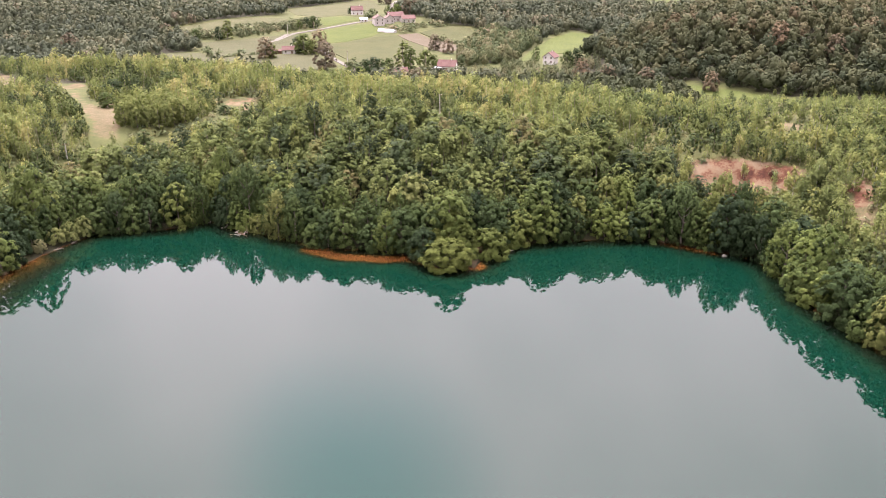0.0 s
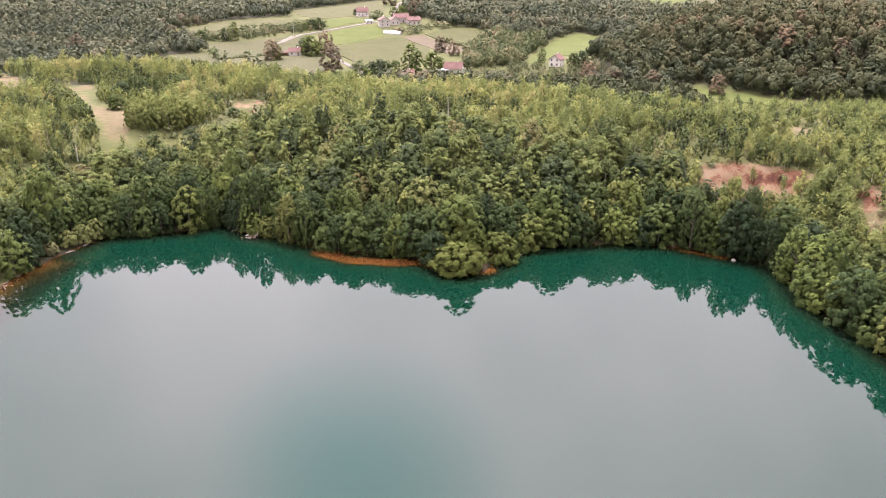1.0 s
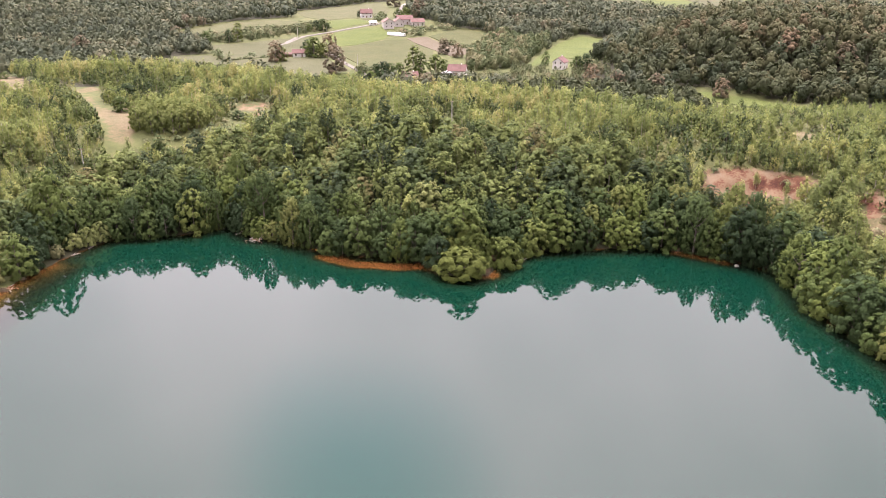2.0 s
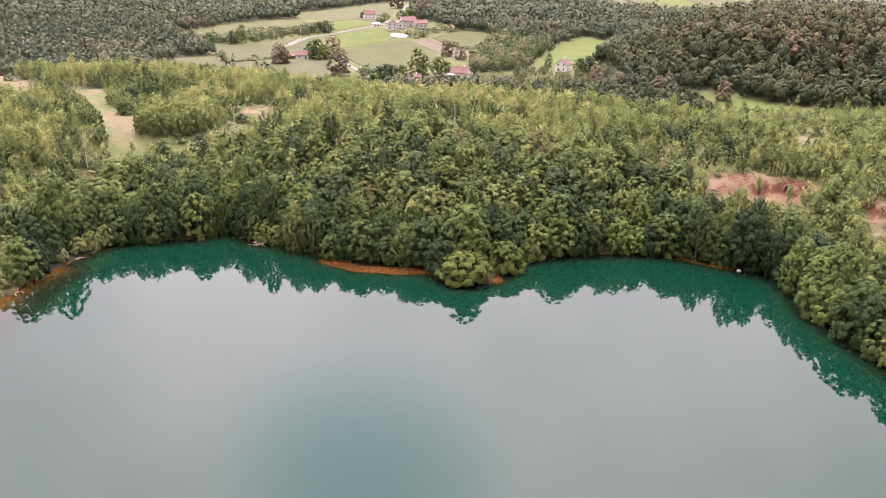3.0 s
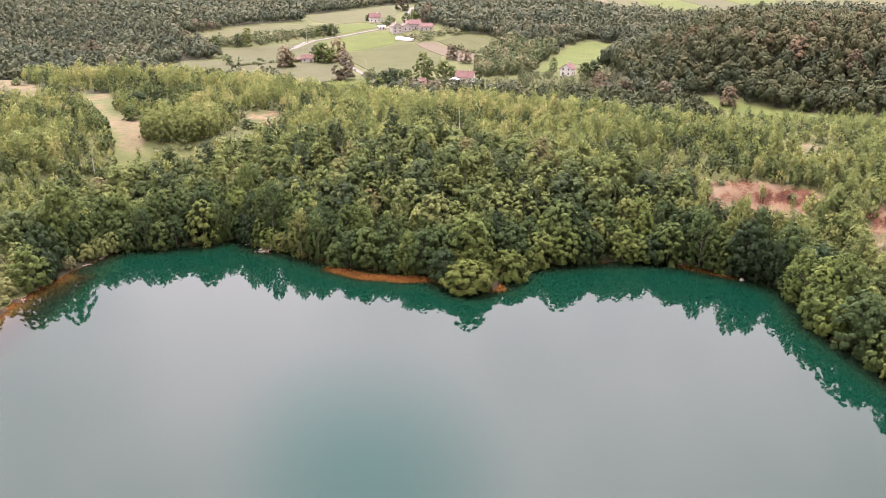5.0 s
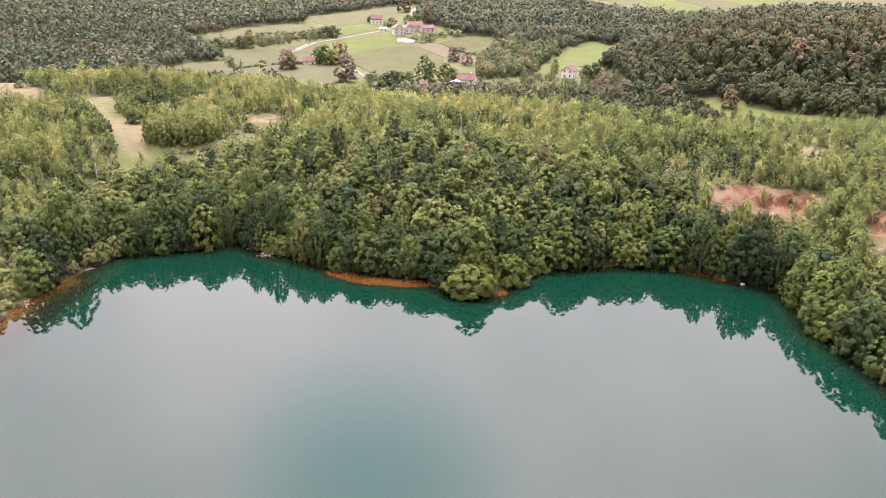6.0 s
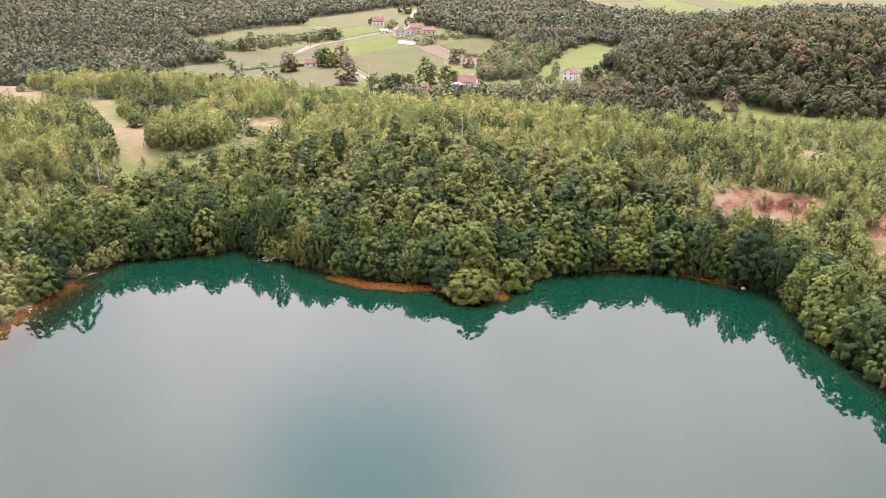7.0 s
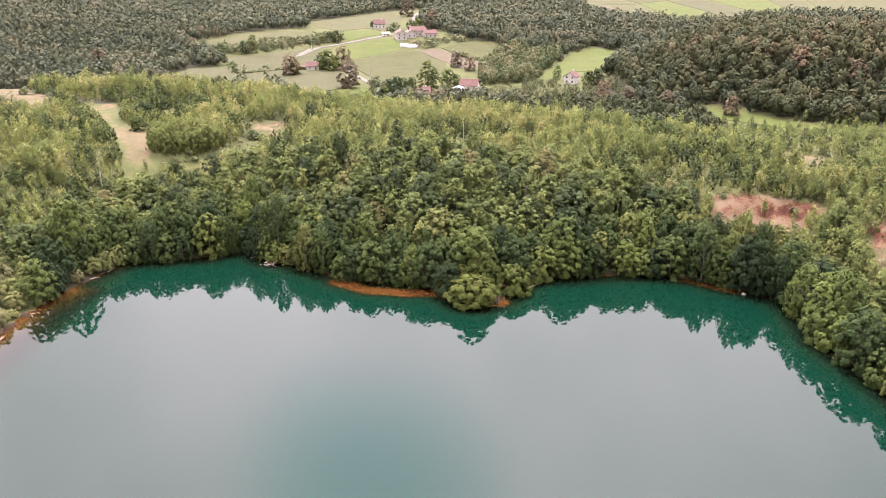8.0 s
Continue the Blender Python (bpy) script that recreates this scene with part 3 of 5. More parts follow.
def clump_crown(rng, tall, wide, low, clumps, count, size, flat=0.62, cone=0.0, loose=0.4, spread=1.0):
    """A crown of leafy clumps set over an egg-shaped outline; each clump is a small dome of leaves, with dark gaps between.
    low: where it begins; cone: how far it narrows to a point."""
    i = np.arange(clumps)
    u = ((i + rng.random(clumps)) / clumps) ** 0.9
    peak = 0.28
    dome = np.where(u < peak, 0.80 + 0.20 * u / peak, np.sqrt(np.clip(1 - ((u - peak) / (1.03 - peak)) ** 2, 0.01, 1)))
    prof = dome * (1 - cone) + np.clip(1.02 - u, 0.05, 1) * cone
    a = i * 2.4 + rng.uniform(-0.7, 0.7, clumps)
    lean = rng.uniform(-0.10, 0.10, 2) * wide
    r = wide * rng.uniform(0.6, 1.4, clumps) * (1.9 / clumps ** 0.5) * (1 - 0.30 * u)
    reach = np.maximum(0, wide * prof * (1 + spread * rng.uniform(-0.26, 0.14, clumps)) - 0.55 * r)
    z = low + 0.4 * r + (tall - low - 0.9 * r) * u + rng.uniform(-0.03, 0.04, clumps) * tall
    centre = np.stack([np.cos(a) * reach + lean[0] * u, np.sin(a) * reach + lean[1] * u, z], 1)
    out = np.stack([np.cos(a) * prof, np.sin(a) * prof, 0.25 + 0.9 * u], 1)
    pick = rng.choice(clumps, count, p=r ** 2 / np.sum(r ** 2))
    d = ball(rng, count) + 0.75 * out[pick] + (0, 0, 0.25)
    d /= np.linalg.norm(d, axis=1)[:, None] + 1e-9
    c = centre[pick] + d * (1, 1, flat) * (r[pick] * rng.uniform(0.35, 1.3, count) ** 0.7)[:, None]
    c[:, 2] -= 0.22 * r[pick] * np.clip(np.hypot(d[:, 0], d[:, 1]), 0, 1) ** 2
    c[:, 2] = np.maximum(c[:, 2], 0.1)
    face = d * (1, 1, 1 / flat ** 0.5) + (0, 0, 0.35) + 0.45 * out[pick] + loose * ball(rng, count)
    skin = leaves(rng, c, face, size, d * (1, 1, 0.2) - (0, 0, 0.15) + 0.5 * ball(rng, count), 0.52, 0.8 * d + 0.5 * out[pick] + (0, 0, 0.3) + 0.35 * ball(rng, count))
    # oversized sprays hidden inside the crown, added only to block light
    k = max(12, clumps)
    inner_blockers = centre[rng.integers(0, clumps, k)] * rng.uniform((0.2, 0.2, 0.84), (0.7, 0.7, 0.95), (k, 3))
    return joined(skin, leaves(rng, inner_blockers, ball(rng, k) + (0, 0, 1.2), 0.2 * wide, None, 0.8))


def tufted_crown(rng, tall, wide, low, tufts, count, size, tip=0.5):
    """An egg-shaped crown of upturned leafy tufts, each with a pointed tip."""
    i = np.arange(tufts)
    u = ((i + rng.random(tufts)) / tufts) ** 1.1
    prof = np.where(u < 0.3, 0.78 + 0.22 * u / 0.3, np.sqrt(np.clip(1 - ((u - 0.3) / 0.74) ** 2, 0.01, 1)))
    prof = prof * (1 - 0.4 * tip) + np.clip(1.05 - u, 0.06, 1) * 0.4 * tip
    a = i * 2.4 + rng.uniform(-0.6, 0.6, tufts)
    way = np.stack([np.cos(a) * prof, np.sin(a) * prof, 0.75 + 0.7 * u], 1)
    way /= np.linalg.norm(way, axis=1)[:, None]
    r = wide * rng.uniform(0.26, 0.44, tufts)
    reach = np.maximum(0, wide * prof * rng.uniform(0.6, 1.05, tufts) - 0.35 * r)
    root = np.stack([np.cos(a) * reach, np.sin(a) * reach, low + (tall - low - 0.9 * r) * u], 1)
    pick = rng.choice(tufts, count, p=r ** 2 / np.sum(r ** 2))
    q = rng.uniform(0, 1, count) ** 0.8
    side = rng.normal(size=(count, 3))
    c = root[pick] + way[pick] * (q * r[pick])[:, None] + side * (0.22 * (1.15 - q) * r[pick])[:, None]
    out = (c - (0, 0, low + 0.35 * (tall - low))) / (wide, wide, 0.65 * (tall - low))
    return leaves(rng, c, out * 0.9 + (0, 0, 0.35) + side * 0.35 + 0.3 * ball(rng, count), size, way[pick] + 0.6 * ball(rng, count), 0.46, out * 0.85 + (0, 0, 0.4) + side * 0.22 + 0.12 * ball(rng, count))


GOLD = (1 + 5 ** 0.5) / 2
CLUMP = np.array([(-1, GOLD, 0), (1, GOLD, 0), (-1, -GOLD, 0), (1, -GOLD, 0), (0, -1, GOLD), (0, 1, GOLD), (0, -1, -GOLD), (0, 1, -GOLD), (GOLD, 0, -1), (GOLD, 0, 1), (-GOLD, 0, -1), (-GOLD, 0, 1)]) / (1 + GOLD ** 2) ** 0.5
CLUMP_FACES = np.array([(a, b, c) for a, b, c in itertools.combinations(range(12), 3) if max(np.linalg.norm(CLUMP[a] - CLUMP[b]), np.linalg.norm(CLUMP[b] - CLUMP[c]), np.linalg.norm(CLUMP[a] - CLUMP[c])) < 1.1])
CLUMP_FACES = np.array([f if np.dot(np.cross(CLUMP[f[1]] - CLUMP[f[0]], CLUMP[f[2]] - CLUMP[f[0]]), CLUMP[f[0]]) > 0 else f[::-1] for f in CLUMP_FACES])


def far_crown(rng, tall, wide, low, clumps, count, size):
    """Far crown: leaf sprays over heaped clumps, plus an added hidden core blocking light."""
    i = np.arange(clumps)
    u = ((i + rng.random(clumps)) / clumps) ** 0.8
    prof = np.where(u < 0.3, 0.85 + 0.15 * u / 0.3, np.sqrt(np.clip(1 - ((u - 0.3) / 0.73) ** 2, 0.01, 1)))
    a = i * 2.4 + rng.uniform(-0.6, 0.6, clumps)
    r = wide * rng.uniform(0.7, 1.35, clumps) * (1.55 / clumps ** 0.5) * (1.08 - 0.3 * u)
    reach = np.maximum(0, wide * prof * rng.uniform(0.8, 1.1, clumps) - 0.6 * r)
    centre = np.stack([np.cos(a) * reach, np.sin(a) * reach, low + 0.5 * r + (tall - low - 1.2 * r) * u], 1)
    mid = np.array((0, 0, low + 0.42 * (tall - low)))
    blocking_core = CLUMP * rng.uniform(0.85, 1.15, (12, 1)) * (0.42 * wide, 0.42 * wide, 0.27 * (tall - low)) + mid
    pick = rng.choice(clumps, count, p=r ** 2 / np.sum(r ** 2))
    d = unit(ball(rng, count) + np.stack([np.cos(a[pick]) * 0.6, np.sin(a[pick]) * 0.6, 0 * a[pick] + 0.25], 1))
    c = centre[pick] + d * (rng.uniform(0.94, 1.04, count) * r[pick])[:, None] * (1, 1, 0.85)
    dome = unit((c - mid) / (wide, wide, 0.6 * (tall - low)))
    skin = leaves(rng, c, d + dome * 0.5 + (0, 0, 0.1) + 0.14 * ball(rng, count), size, d * (1, 1, 0.3) + 0.6 * ball(rng, count), 0.62, 0.45 * d + dome + 0.05 * ball(rng, count))
    return joined(skin, (blocking_core, CLUMP_FACES, CLUMP))


def spire_crown(rng, tall, wide, low, sprays, count, size):
    """A slim, feathery young crown: steep twigs round one leader."""
    cs = []
    per = count // sprays
    for i in range(sprays):
        u = (i + rng.random()) / sprays
        z0 = low + (tall - low) * u * 0.82
        r = wide * (1 - u) ** 0.7 * rng.uniform(0.6, 1.1) + 0.1
        a = rng.uniform(0, math.tau)
        q = rng.uniform(0.15, 1, per)
        rise = (tall - z0) * rng.uniform(0.25, 0.55)
        p = np.stack([np.cos(a) * r * q, np.sin(a) * r * q, z0 + rise * q], 1)
        cs.append(p + rng.normal(size=(per, 3)) * (0.17 * wide + 0.1, 0.17 * wide + 0.1, 0.5))
    c = np.concatenate(cs)
    out = np.stack([c[:, 0], c[:, 1], 0 * c[:, 2]], 1) / wide
    way = out * 0.35 + (0, 0, 1.3) + 0.35 * ball(rng, len(c))
    return leaves(rng, c, 0.45 * ball(rng, len(c)) + out * 0.9 + (0, 0, 0.8), size, way, 0.42, out * 0.8 + (0, 0, 0.55) + 0.16 * ball(rng, len(c)))


def plain_stem(tall, r):
    """A plain four-sided stem for joined woods."""
    v = np.array([(r * sx * k, r * sy * k, z) for z, k in ((-0.6, 1), (tall, 0.4)) for sx, sy in ((1, 1), (-1, 1), (-1, -1), (1, -1))], float)
    f = np.array([t for k in range(4) for t in ((k, (k + 1) % 4, 4 + (k + 1) % 4), (k, 4 + (k + 1) % 4, 4 + k))])
    return v, f, unit(v * (1, 1, 0))


def template(crown, stem=None):
    v, f, n = crown if stem is None else joined(crown, stem)
    idx = np.zeros(len(f), int)
    idx[len(crown[1]):] = 1
    return v, f, idx, n


def thicket(name, spots, sizes, tints, kinds, mats, label, category):
    """Uncountable trees, joined into one mesh. spots: x, y; sizes: scale; kinds: templates."""
    rng = np.random.default_rng(len(spots))
    spots, sizes, tints = np.asarray(spots, float), np.asarray(sizes, float), np.asarray(tints, float)
    z = height(spots[:, 0], spots[:, 1])
    which = rng.integers(0, len(kinds), len(spots))
    turn = rng.uniform(0, math.tau, len(spots))
    squeeze = rng.uniform(0.85, 1.18, len(spots))
    V, F, I, T, N, base = [], [], [], [], [], 0
    for j, (v, f, idx, n) in enumerate(kinds):
        s = np.where(which == j)[0]
        if not len(s):
            continue
        c, sn, k = np.cos(turn[s])[:, None], np.sin(turn[s])[:, None], sizes[s][:, None]
        w = np.stack([(v[:, 0] * c - v[:, 1] * sn) * k + spots[s, :1], (v[:, 0] * sn + v[:, 1] * c) * k + spots[s, 1:],
                      v[None, :, 2] * k * squeeze[s][:, None] + z[s][:, None]], -1)
        V.append(w.reshape(-1, 3))
        N.append(np.stack([n[:, 0] * c - n[:, 1] * sn, n[:, 0] * sn + n[:, 1] * c, n[None, :, 2] + 0 * c], -1).reshape(-1, 3))
        F.append((f[None] + (np.arange(len(s)) * len(v))[:, None, None] + base).reshape(-1, f.shape[1]))
        I.append(np.tile(idx, len(s)))
        T.append(np.repeat(tints[s], len(v)))
        base += len(v) * len(s)
    me = mesh_of(name, np.concatenate(V), np.concatenate(F), mats, np.concatenate(I), {"tint": np.concatenate(T)}, np.concatenate(N))
    return tagged(new(name, me), label, category, kind="stuff")


def scatter(rng, x0, x1, y0, y1, gap, keep):
    """Uneven spots about gap apart, where keep(x, y) allows."""
    xs, ys = np.meshgrid(np.arange(x0, x1, gap), np.arange(y0, y1, gap * 0.9))
    xs = xs + (np.arange(xs.shape[0]) % 2)[:, None] * gap / 2
    xs, ys = xs.ravel(), ys.ravel()
    xs, ys = xs + rng.uniform(-0.38, 0.38, xs.size) * gap, ys + rng.uniform(-0.38, 0.38, xs.size) * gap
    ok = keep(xs, ys)
    return np.stack([xs[ok], ys[ok]], 1)


# mixed bushes between the farm meadows
THICKET_EDGE = [(16, 599), (21, 641), (35, 695), (47, 725), (71, 694), (92, 710), (77, 639), (56, 551), (33, 533), (14, 530)]


def valley_start(x):
    return 345 + 75 * smooth(0, -170, x) - 45 * smooth(0, 120, x)


def in_view(x, y, margin=25):
    return np.abs(x) < 0.53 * y + 17 + margin


HOUSE_SPOTS = [(6, 511), (-24, 488), (-109, 601), (-80, 824), (-53, 746), (-40, 766), (-26, 757), (75, 534), (-68, 761)]


def free(x, y, margin=-0.8):
    """Away from water, clearings, fields and roads."""
    ok = shore(x, y) > 1.0
    for p in CLEARED if margin > -2 else BARE + CLAY[:2]:
        ok &= ~(inside(x, y, p) & (line_distance(x, y, p) > -margin))
    for p in FIELDS:
        ok &= ~(inside(x, y, p) | (line_distance(x, y, p) < 3))
    for hx, hy in HOUSE_SPOTS:
        ok &= ~((np.abs(x - hx) < 8.5) & (y > hy - 22) & (y < hy + 9))
    for p in (TRACK, LANE):
        ok &= line_distance(x, y, p, False) > 5
    return ok


# the trees on the bank, each one a thing: trunk with limbs, and a crown
def tree_trunk(rng, tall, r, limbs=5):
    bm = bmesh.new()
    lean = rng.uniform(-0.05, 0.05, 2) * tall
    pts = [(lean[0] * u * u, lean[1] * u * u, -0.8 + (tall * 0.8 + 0.8) * u) for u in (0, 0.2, 0.5, 0.8, 1)]
    tube(bm, pts, [r * 1.25, r, r * 0.8, r * 0.5, r * 0.2], 6)
    for _ in range(limbs):
        u, a = rng.uniform(0.25, 0.75), rng.uniform(0, math.tau)
        z, k = -0.8 + (tall * 0.8 + 0.8) * u, tall * rng.uniform(0.18, 0.3)
        p0 = Vector((lean[0] * u * u, lean[1] * u * u, z))
        d = Vector((math.cos(a), math.sin(a), 0.75))
        tube(bm, [p0, p0 + d * k * 0.5, p0 + d * k + Vector((0, 0, 0.2 * k))], [r * 0.45, r * 0.32, r * 0.1], 4)
    return bm


def tree_thing(name, rng, tall, wide, low, count, size, mat, label, category, group, lobes=66, upright=False):
    ob = thing(name, Matrix.Identity(4), label, category, group)
    part("trunk", tree_trunk(rng, tall, 0.022 * tall), bark, ob)
    if upright:
        v, f, n = tufted_crown(rng, tall, wide * 1.02, low, int(lobes * 1.5), count, size)
    else:
        v, f, n = clump_crown(rng, tall, wide, low, lobes, count, size)
    crown = new("crown", mesh_of("crown", v, f, [mat], None, None, n))
    crown.parent = ob
    return ob


rng = np.random.default_rng(7)
bank_models = [tree_thing("tree", rng, *dims, 3700, 0.345, leaf_tree, "broad leafy green tree on the lake bank", "tree", "trees on the bank", 105, up)
               for *dims, up in ((9.4, 4.5, 0.0, False), (10.0, 4.0, 0.0, False), (8.4, 4.7, 0.0, False), (9.8, 3.9, 0.0, True), (8.0, 4.4, 0.0, False), (10.2, 4.6, 0.0, False))]
bank_spots = []
for d_in, gap, grow in ((0.7, 4.2, 0.78), (5.0, 5.0, 0.98), (10.2, 5.6, 1.0)):
    ring = np.roll(BANK, 15, axis=0)
    ring = ring[ring[:, 1] > 128]
    walked = 0.0
    tang = np.gradient(ring, axis=0)
    tang /= np.linalg.norm(tang, axis=1)[:, None]
    norm = np.stack([-tang[:, 1], tang[:, 0]], 1)
    for i in range(len(ring) - 1):
        a, b = ring[i] + norm[i] * d_in, ring[i + 1] + norm[i + 1] * d_in
        L = max(np.linalg.norm(b - a), 0.01)
        u = walked
        while u < L:
            q = a + (b - a) * (u / L + rng.uniform(-0.25, 0.25)) + norm[i] * rng.uniform(-0.2, 1.2)
            if min([1e9] + [np.hypot(*(q - s[:2])) for s in bank_spots]) > 3.6:
                bank_spots.append((q[0], q[1], grow * rng.uniform(0.8, 1.25) * (1 + 0.22 * float(smooth(40, 80, q[0]))), 0.7 if d_in < 2 else 0.2))
            u += gap
        walked = u - L
bank_spots = [s for s in bank_spots if in_view(s[0], s[1], 12) and float(shore(s[0], s[1])) > 0.15
              and not (s[0] < -96 and s[1] < 213 and float(shore(s[0], s[1])) < 0.9) and not (s[0] < -100 and s[1] < 186) and not (s[0] < -112 and s[1] < 214) and not any(inside(s[0], s[1], p) for p in CLAY[:2] + BARE[4:])
              and not (s[0] > 74 and float(shore(s[0], s[1])) > 8.5) and np.hypot(s[0] - 3.5, s[1] - 190) > 7.5 and np.hypot(s[0] - 13.3, s[1] - 203) > 4.6 and np.hypot(s[0] - 12.5, s[1] - 196) > 3.6][:300]
for i, (x, y, k, sunk) in enumerate(bank_spots):
    m = Matrix.Translation((x, y, float(height(x, y)) - sunk)) @ Matrix.Rotation(rng.uniform(0, math.tau), 4, "Z") @ Matrix.Diagonal((k * (1.12 if sunk > 0.5 else 1), k * (1.12 if sunk > 0.5 else 1), k * rng.uniform(1.06, 1.3) * (1.14 if x < -60 else 1.0), 1))
    if i < len(bank_models):
        bank_models[i].matrix_basis = m
    else:
        copy_thing(bank_models[int(rng.integers(len(bank_models)))], m)

# low bushes on the spit and along the open part of the bank
bush_model = tree_thing("bush", rng, 6.2, 4.6, 0.0, 5200, 0.36, leaf_bush, "rounded light green bush on the sandy spit", "bush", "bushes on the bank", 120)
bush_model.matrix_basis = pose(3.2, 188.9, 0.1) @ Matrix.Diagonal((1.4, 1.15, 1.25, 1))
for x, y, k, kz in ((15.2, 197.0, 0.85, 1.35), (8.2, 197.0, 0.6, 1.8), (0.5, 197.6, 0.6, 1.5), (5.2, 200.0, 0.7, 1.9), (-3.4, 197.2, 0.4, 1.0), (9.6, 193.2, 0.36, 1.0), (-2.8, 195.4, 0.3, 0.9), (20.5, 204.2, 0.6, 1.5)):
    copy_thing(bush_model, pose(x, y, float(height(x, y)) - 0.1, 0, 0, rng.uniform(0, 360)) @ Matrix.Diagonal((k, k, k * kz, 1)))
willow_model = tree_thing("bush", rng, 5.6, 4.2, 0.0, 3600, 0.36, leaf_willow, "light yellow-green willow bush on the open bank", "bush", "willow bushes on the bank", 60)
willow_model.matrix_basis = pose(-113.6, 172, 0.6) @ Matrix.Diagonal((0.8, 0.8, 0.8, 1))
for x, y, k, kz in ((-112.4, 177, 0.5, 0.9), (-114, 166.5, 0.65, 0.9), (-113.8, 182, 0.8, 1.2), (-111.6, 188.5, 0.5, 0.9), (-118, 188, 0.9, 1.3), (-119, 176, 0.9, 1.3), (-120, 183, 0.9, 1.4),
                    (-104.6, 207.0, 0.7, 1.5), (-102.2, 210.6, 0.75, 1.6), (-106.6, 201.0, 0.6, 1.3), (-100.0, 214.6, 0.8, 1.6), (-117, 195, 0.9, 1.5), (-123, 193, 1.0, 1.5), (-121, 201, 0.9, 1.5), (-118, 168, 0.8, 1.2), (-109.6, 194.5, 0.4, 0.9), (-126, 199, 0.8, 1.2)):
    copy_thing(willow_model, pose(x, y, float(height(x, y)) - 0.1, 0, 0, rng.uniform(0, 360)) @ Matrix.Diagonal((k, k, k * kz, 1)))

# joined woods; trees stay low where they border the open track
def by_hill(s):
    return 1 - 0.4 * smooth(272, 300, s[:, 1]) * smooth(80, 110, s[:, 0])


def by_track(s):
    a, b = line_distance(s[:, 0], s[:, 1], CLEARED[0]), line_distance(s[:, 0], s[:, 1], CLEARED[7])
    return 1 - np.maximum(0.42 * smooth(17, 4, a), 0.27 * smooth(14, 4, b))


rng = np.random.default_rng(11)
wood_kinds = [template(clump_crown(rng, t, w, lo, 70, 1150, 0.45, 0.62, cone), plain_stem(t * 0.7, 0.16)) for t, w, lo, cone in
              ((10.5, 3.9, 1.4, 0.0), (11.2, 3.7, 1.6, 0.2), (9.6, 4.2, 1.2, 0.0), (12.2, 3.5, 1.6, 0.45), (10.0, 3.7, 1.2, 0.1), (11.0, 3.4, 1.6, 0.35))]
wood_kinds += [template(tufted_crown(rng, t, w, lo, 60, 1100, 0.46), plain_stem(t * 0.7, 0.16)) for t, w, lo in ((10.6, 3.6, 1.4), (9.4, 3.9, 1.2))]
light_kinds = [template(tufted_crown(rng, t, w, 0.02 * t, 34, 270, 0.57), plain_stem(t * 0.7, 0.07)) for t, w in ((7, 2.6), (6, 2.7), (8, 2.5), (5.5, 2.3))]
spire_kinds = [template(spire_crown(rng, t, w, 0.5, 18, 216, 0.47), plain_stem(t * 0.85, 0.06)) for t, w in
               ((7.0, 2.0), (8.0, 1.8), (6.0, 2.1), (7.5, 2.3), (5.5, 1.7), (8.5, 2.0))]
fine_spires = [template(spire_crown(rng, t, w, 0.5, 26, 340, 0.4), plain_stem(t * 0.85, 0.06)) for t, w in ((7.0, 2.0), (8.0, 1.9), (6.0, 2.1), (5.5, 1.8))]
shrub_kinds = [template(clump_crown(rng, t, w, 0.0, 7, 34, 0.75)) for t, w in ((2.6, 1.8), (3.2, 2.0), (2.0, 1.5), (3.8, 2.1))]
hill_kinds = [template(far_crown(rng, t, w, 0.03 * t, 13, 250, 1.06)) for t, w in ((12, 5.0), (13, 4.6), (11, 5.2), (14, 4.8), (10.5, 4.4))]
far_kinds = [template(far_crown(rng, t, w, 0.03 * t, 9, 108, 1.38)) for t, w in ((12, 5.4), (13, 5.0), (11, 5.8), (14, 5.2), (10.5, 4.8))]

dense = lambda x, y: inside(x, y, DENSE)  # noqa: E731
BAND = [(-10, 425), (-5, 402), (25, 380), (80, 368), (124, 372), (128, 432), (100, 445), (60, 450), (20, 450), (-4, 440)]

s = scatter(rng, -150, 150, 180, 320, 5.2, lambda x, y: dense(x, y) & (shore(x, y) > 14.5) & free(x, y) & in_view(x, y, 7))
thicket("woodland", s, rng.uniform(0.66, 1.34, len(s)) * by_track(s), np.clip(rng.beta(0.9, 1.1, len(s)) + 0.25 * ripple(s[:, 0], s[:, 1], 13, 4), 0, 1), wood_kinds, [leaf_deep, bark],
        "dense green broadleaf woodland on the slope above the lake", "woodland")


s = scatter(rng, -150, 150, 185, 320, 9.5, lambda x, y: dense(x, y) & (shore(x, y) > 9) & free(x, y) & in_view(x, y, 7))
big_spires = [template(spire_crown(rng, t, w, 0.8, 28, 420, 0.68), plain_stem(t * 0.85, 0.09)) for t, w in ((11.5, 2.6), (12.5, 2.4), (10.5, 2.9))]
thicket("birches", s, rng.uniform(0.85, 1.15, len(s)) * by_track(s), rng.beta(1.5, 2.5, len(s)) * 0.7, big_spires, [leaf_fresh, pale_bark], "slim light green birches rising from the woodland", "birches")


def young(x, y):
    return free(x, y) & ~dense(x, y) & (((x + 104) / 19) ** 2 + ((y - 297) / 16) ** 2 > 1) & in_view(x, y, 7) & (shore(x, y) > 14 - 5 * smooth(70, 76, x)) & (y < valley_start(x) + 75 + 32 * smooth(60, 100, x)) & ~inside(x, y, BAND) & ~inside(x, y, OPEN_VALLEY)


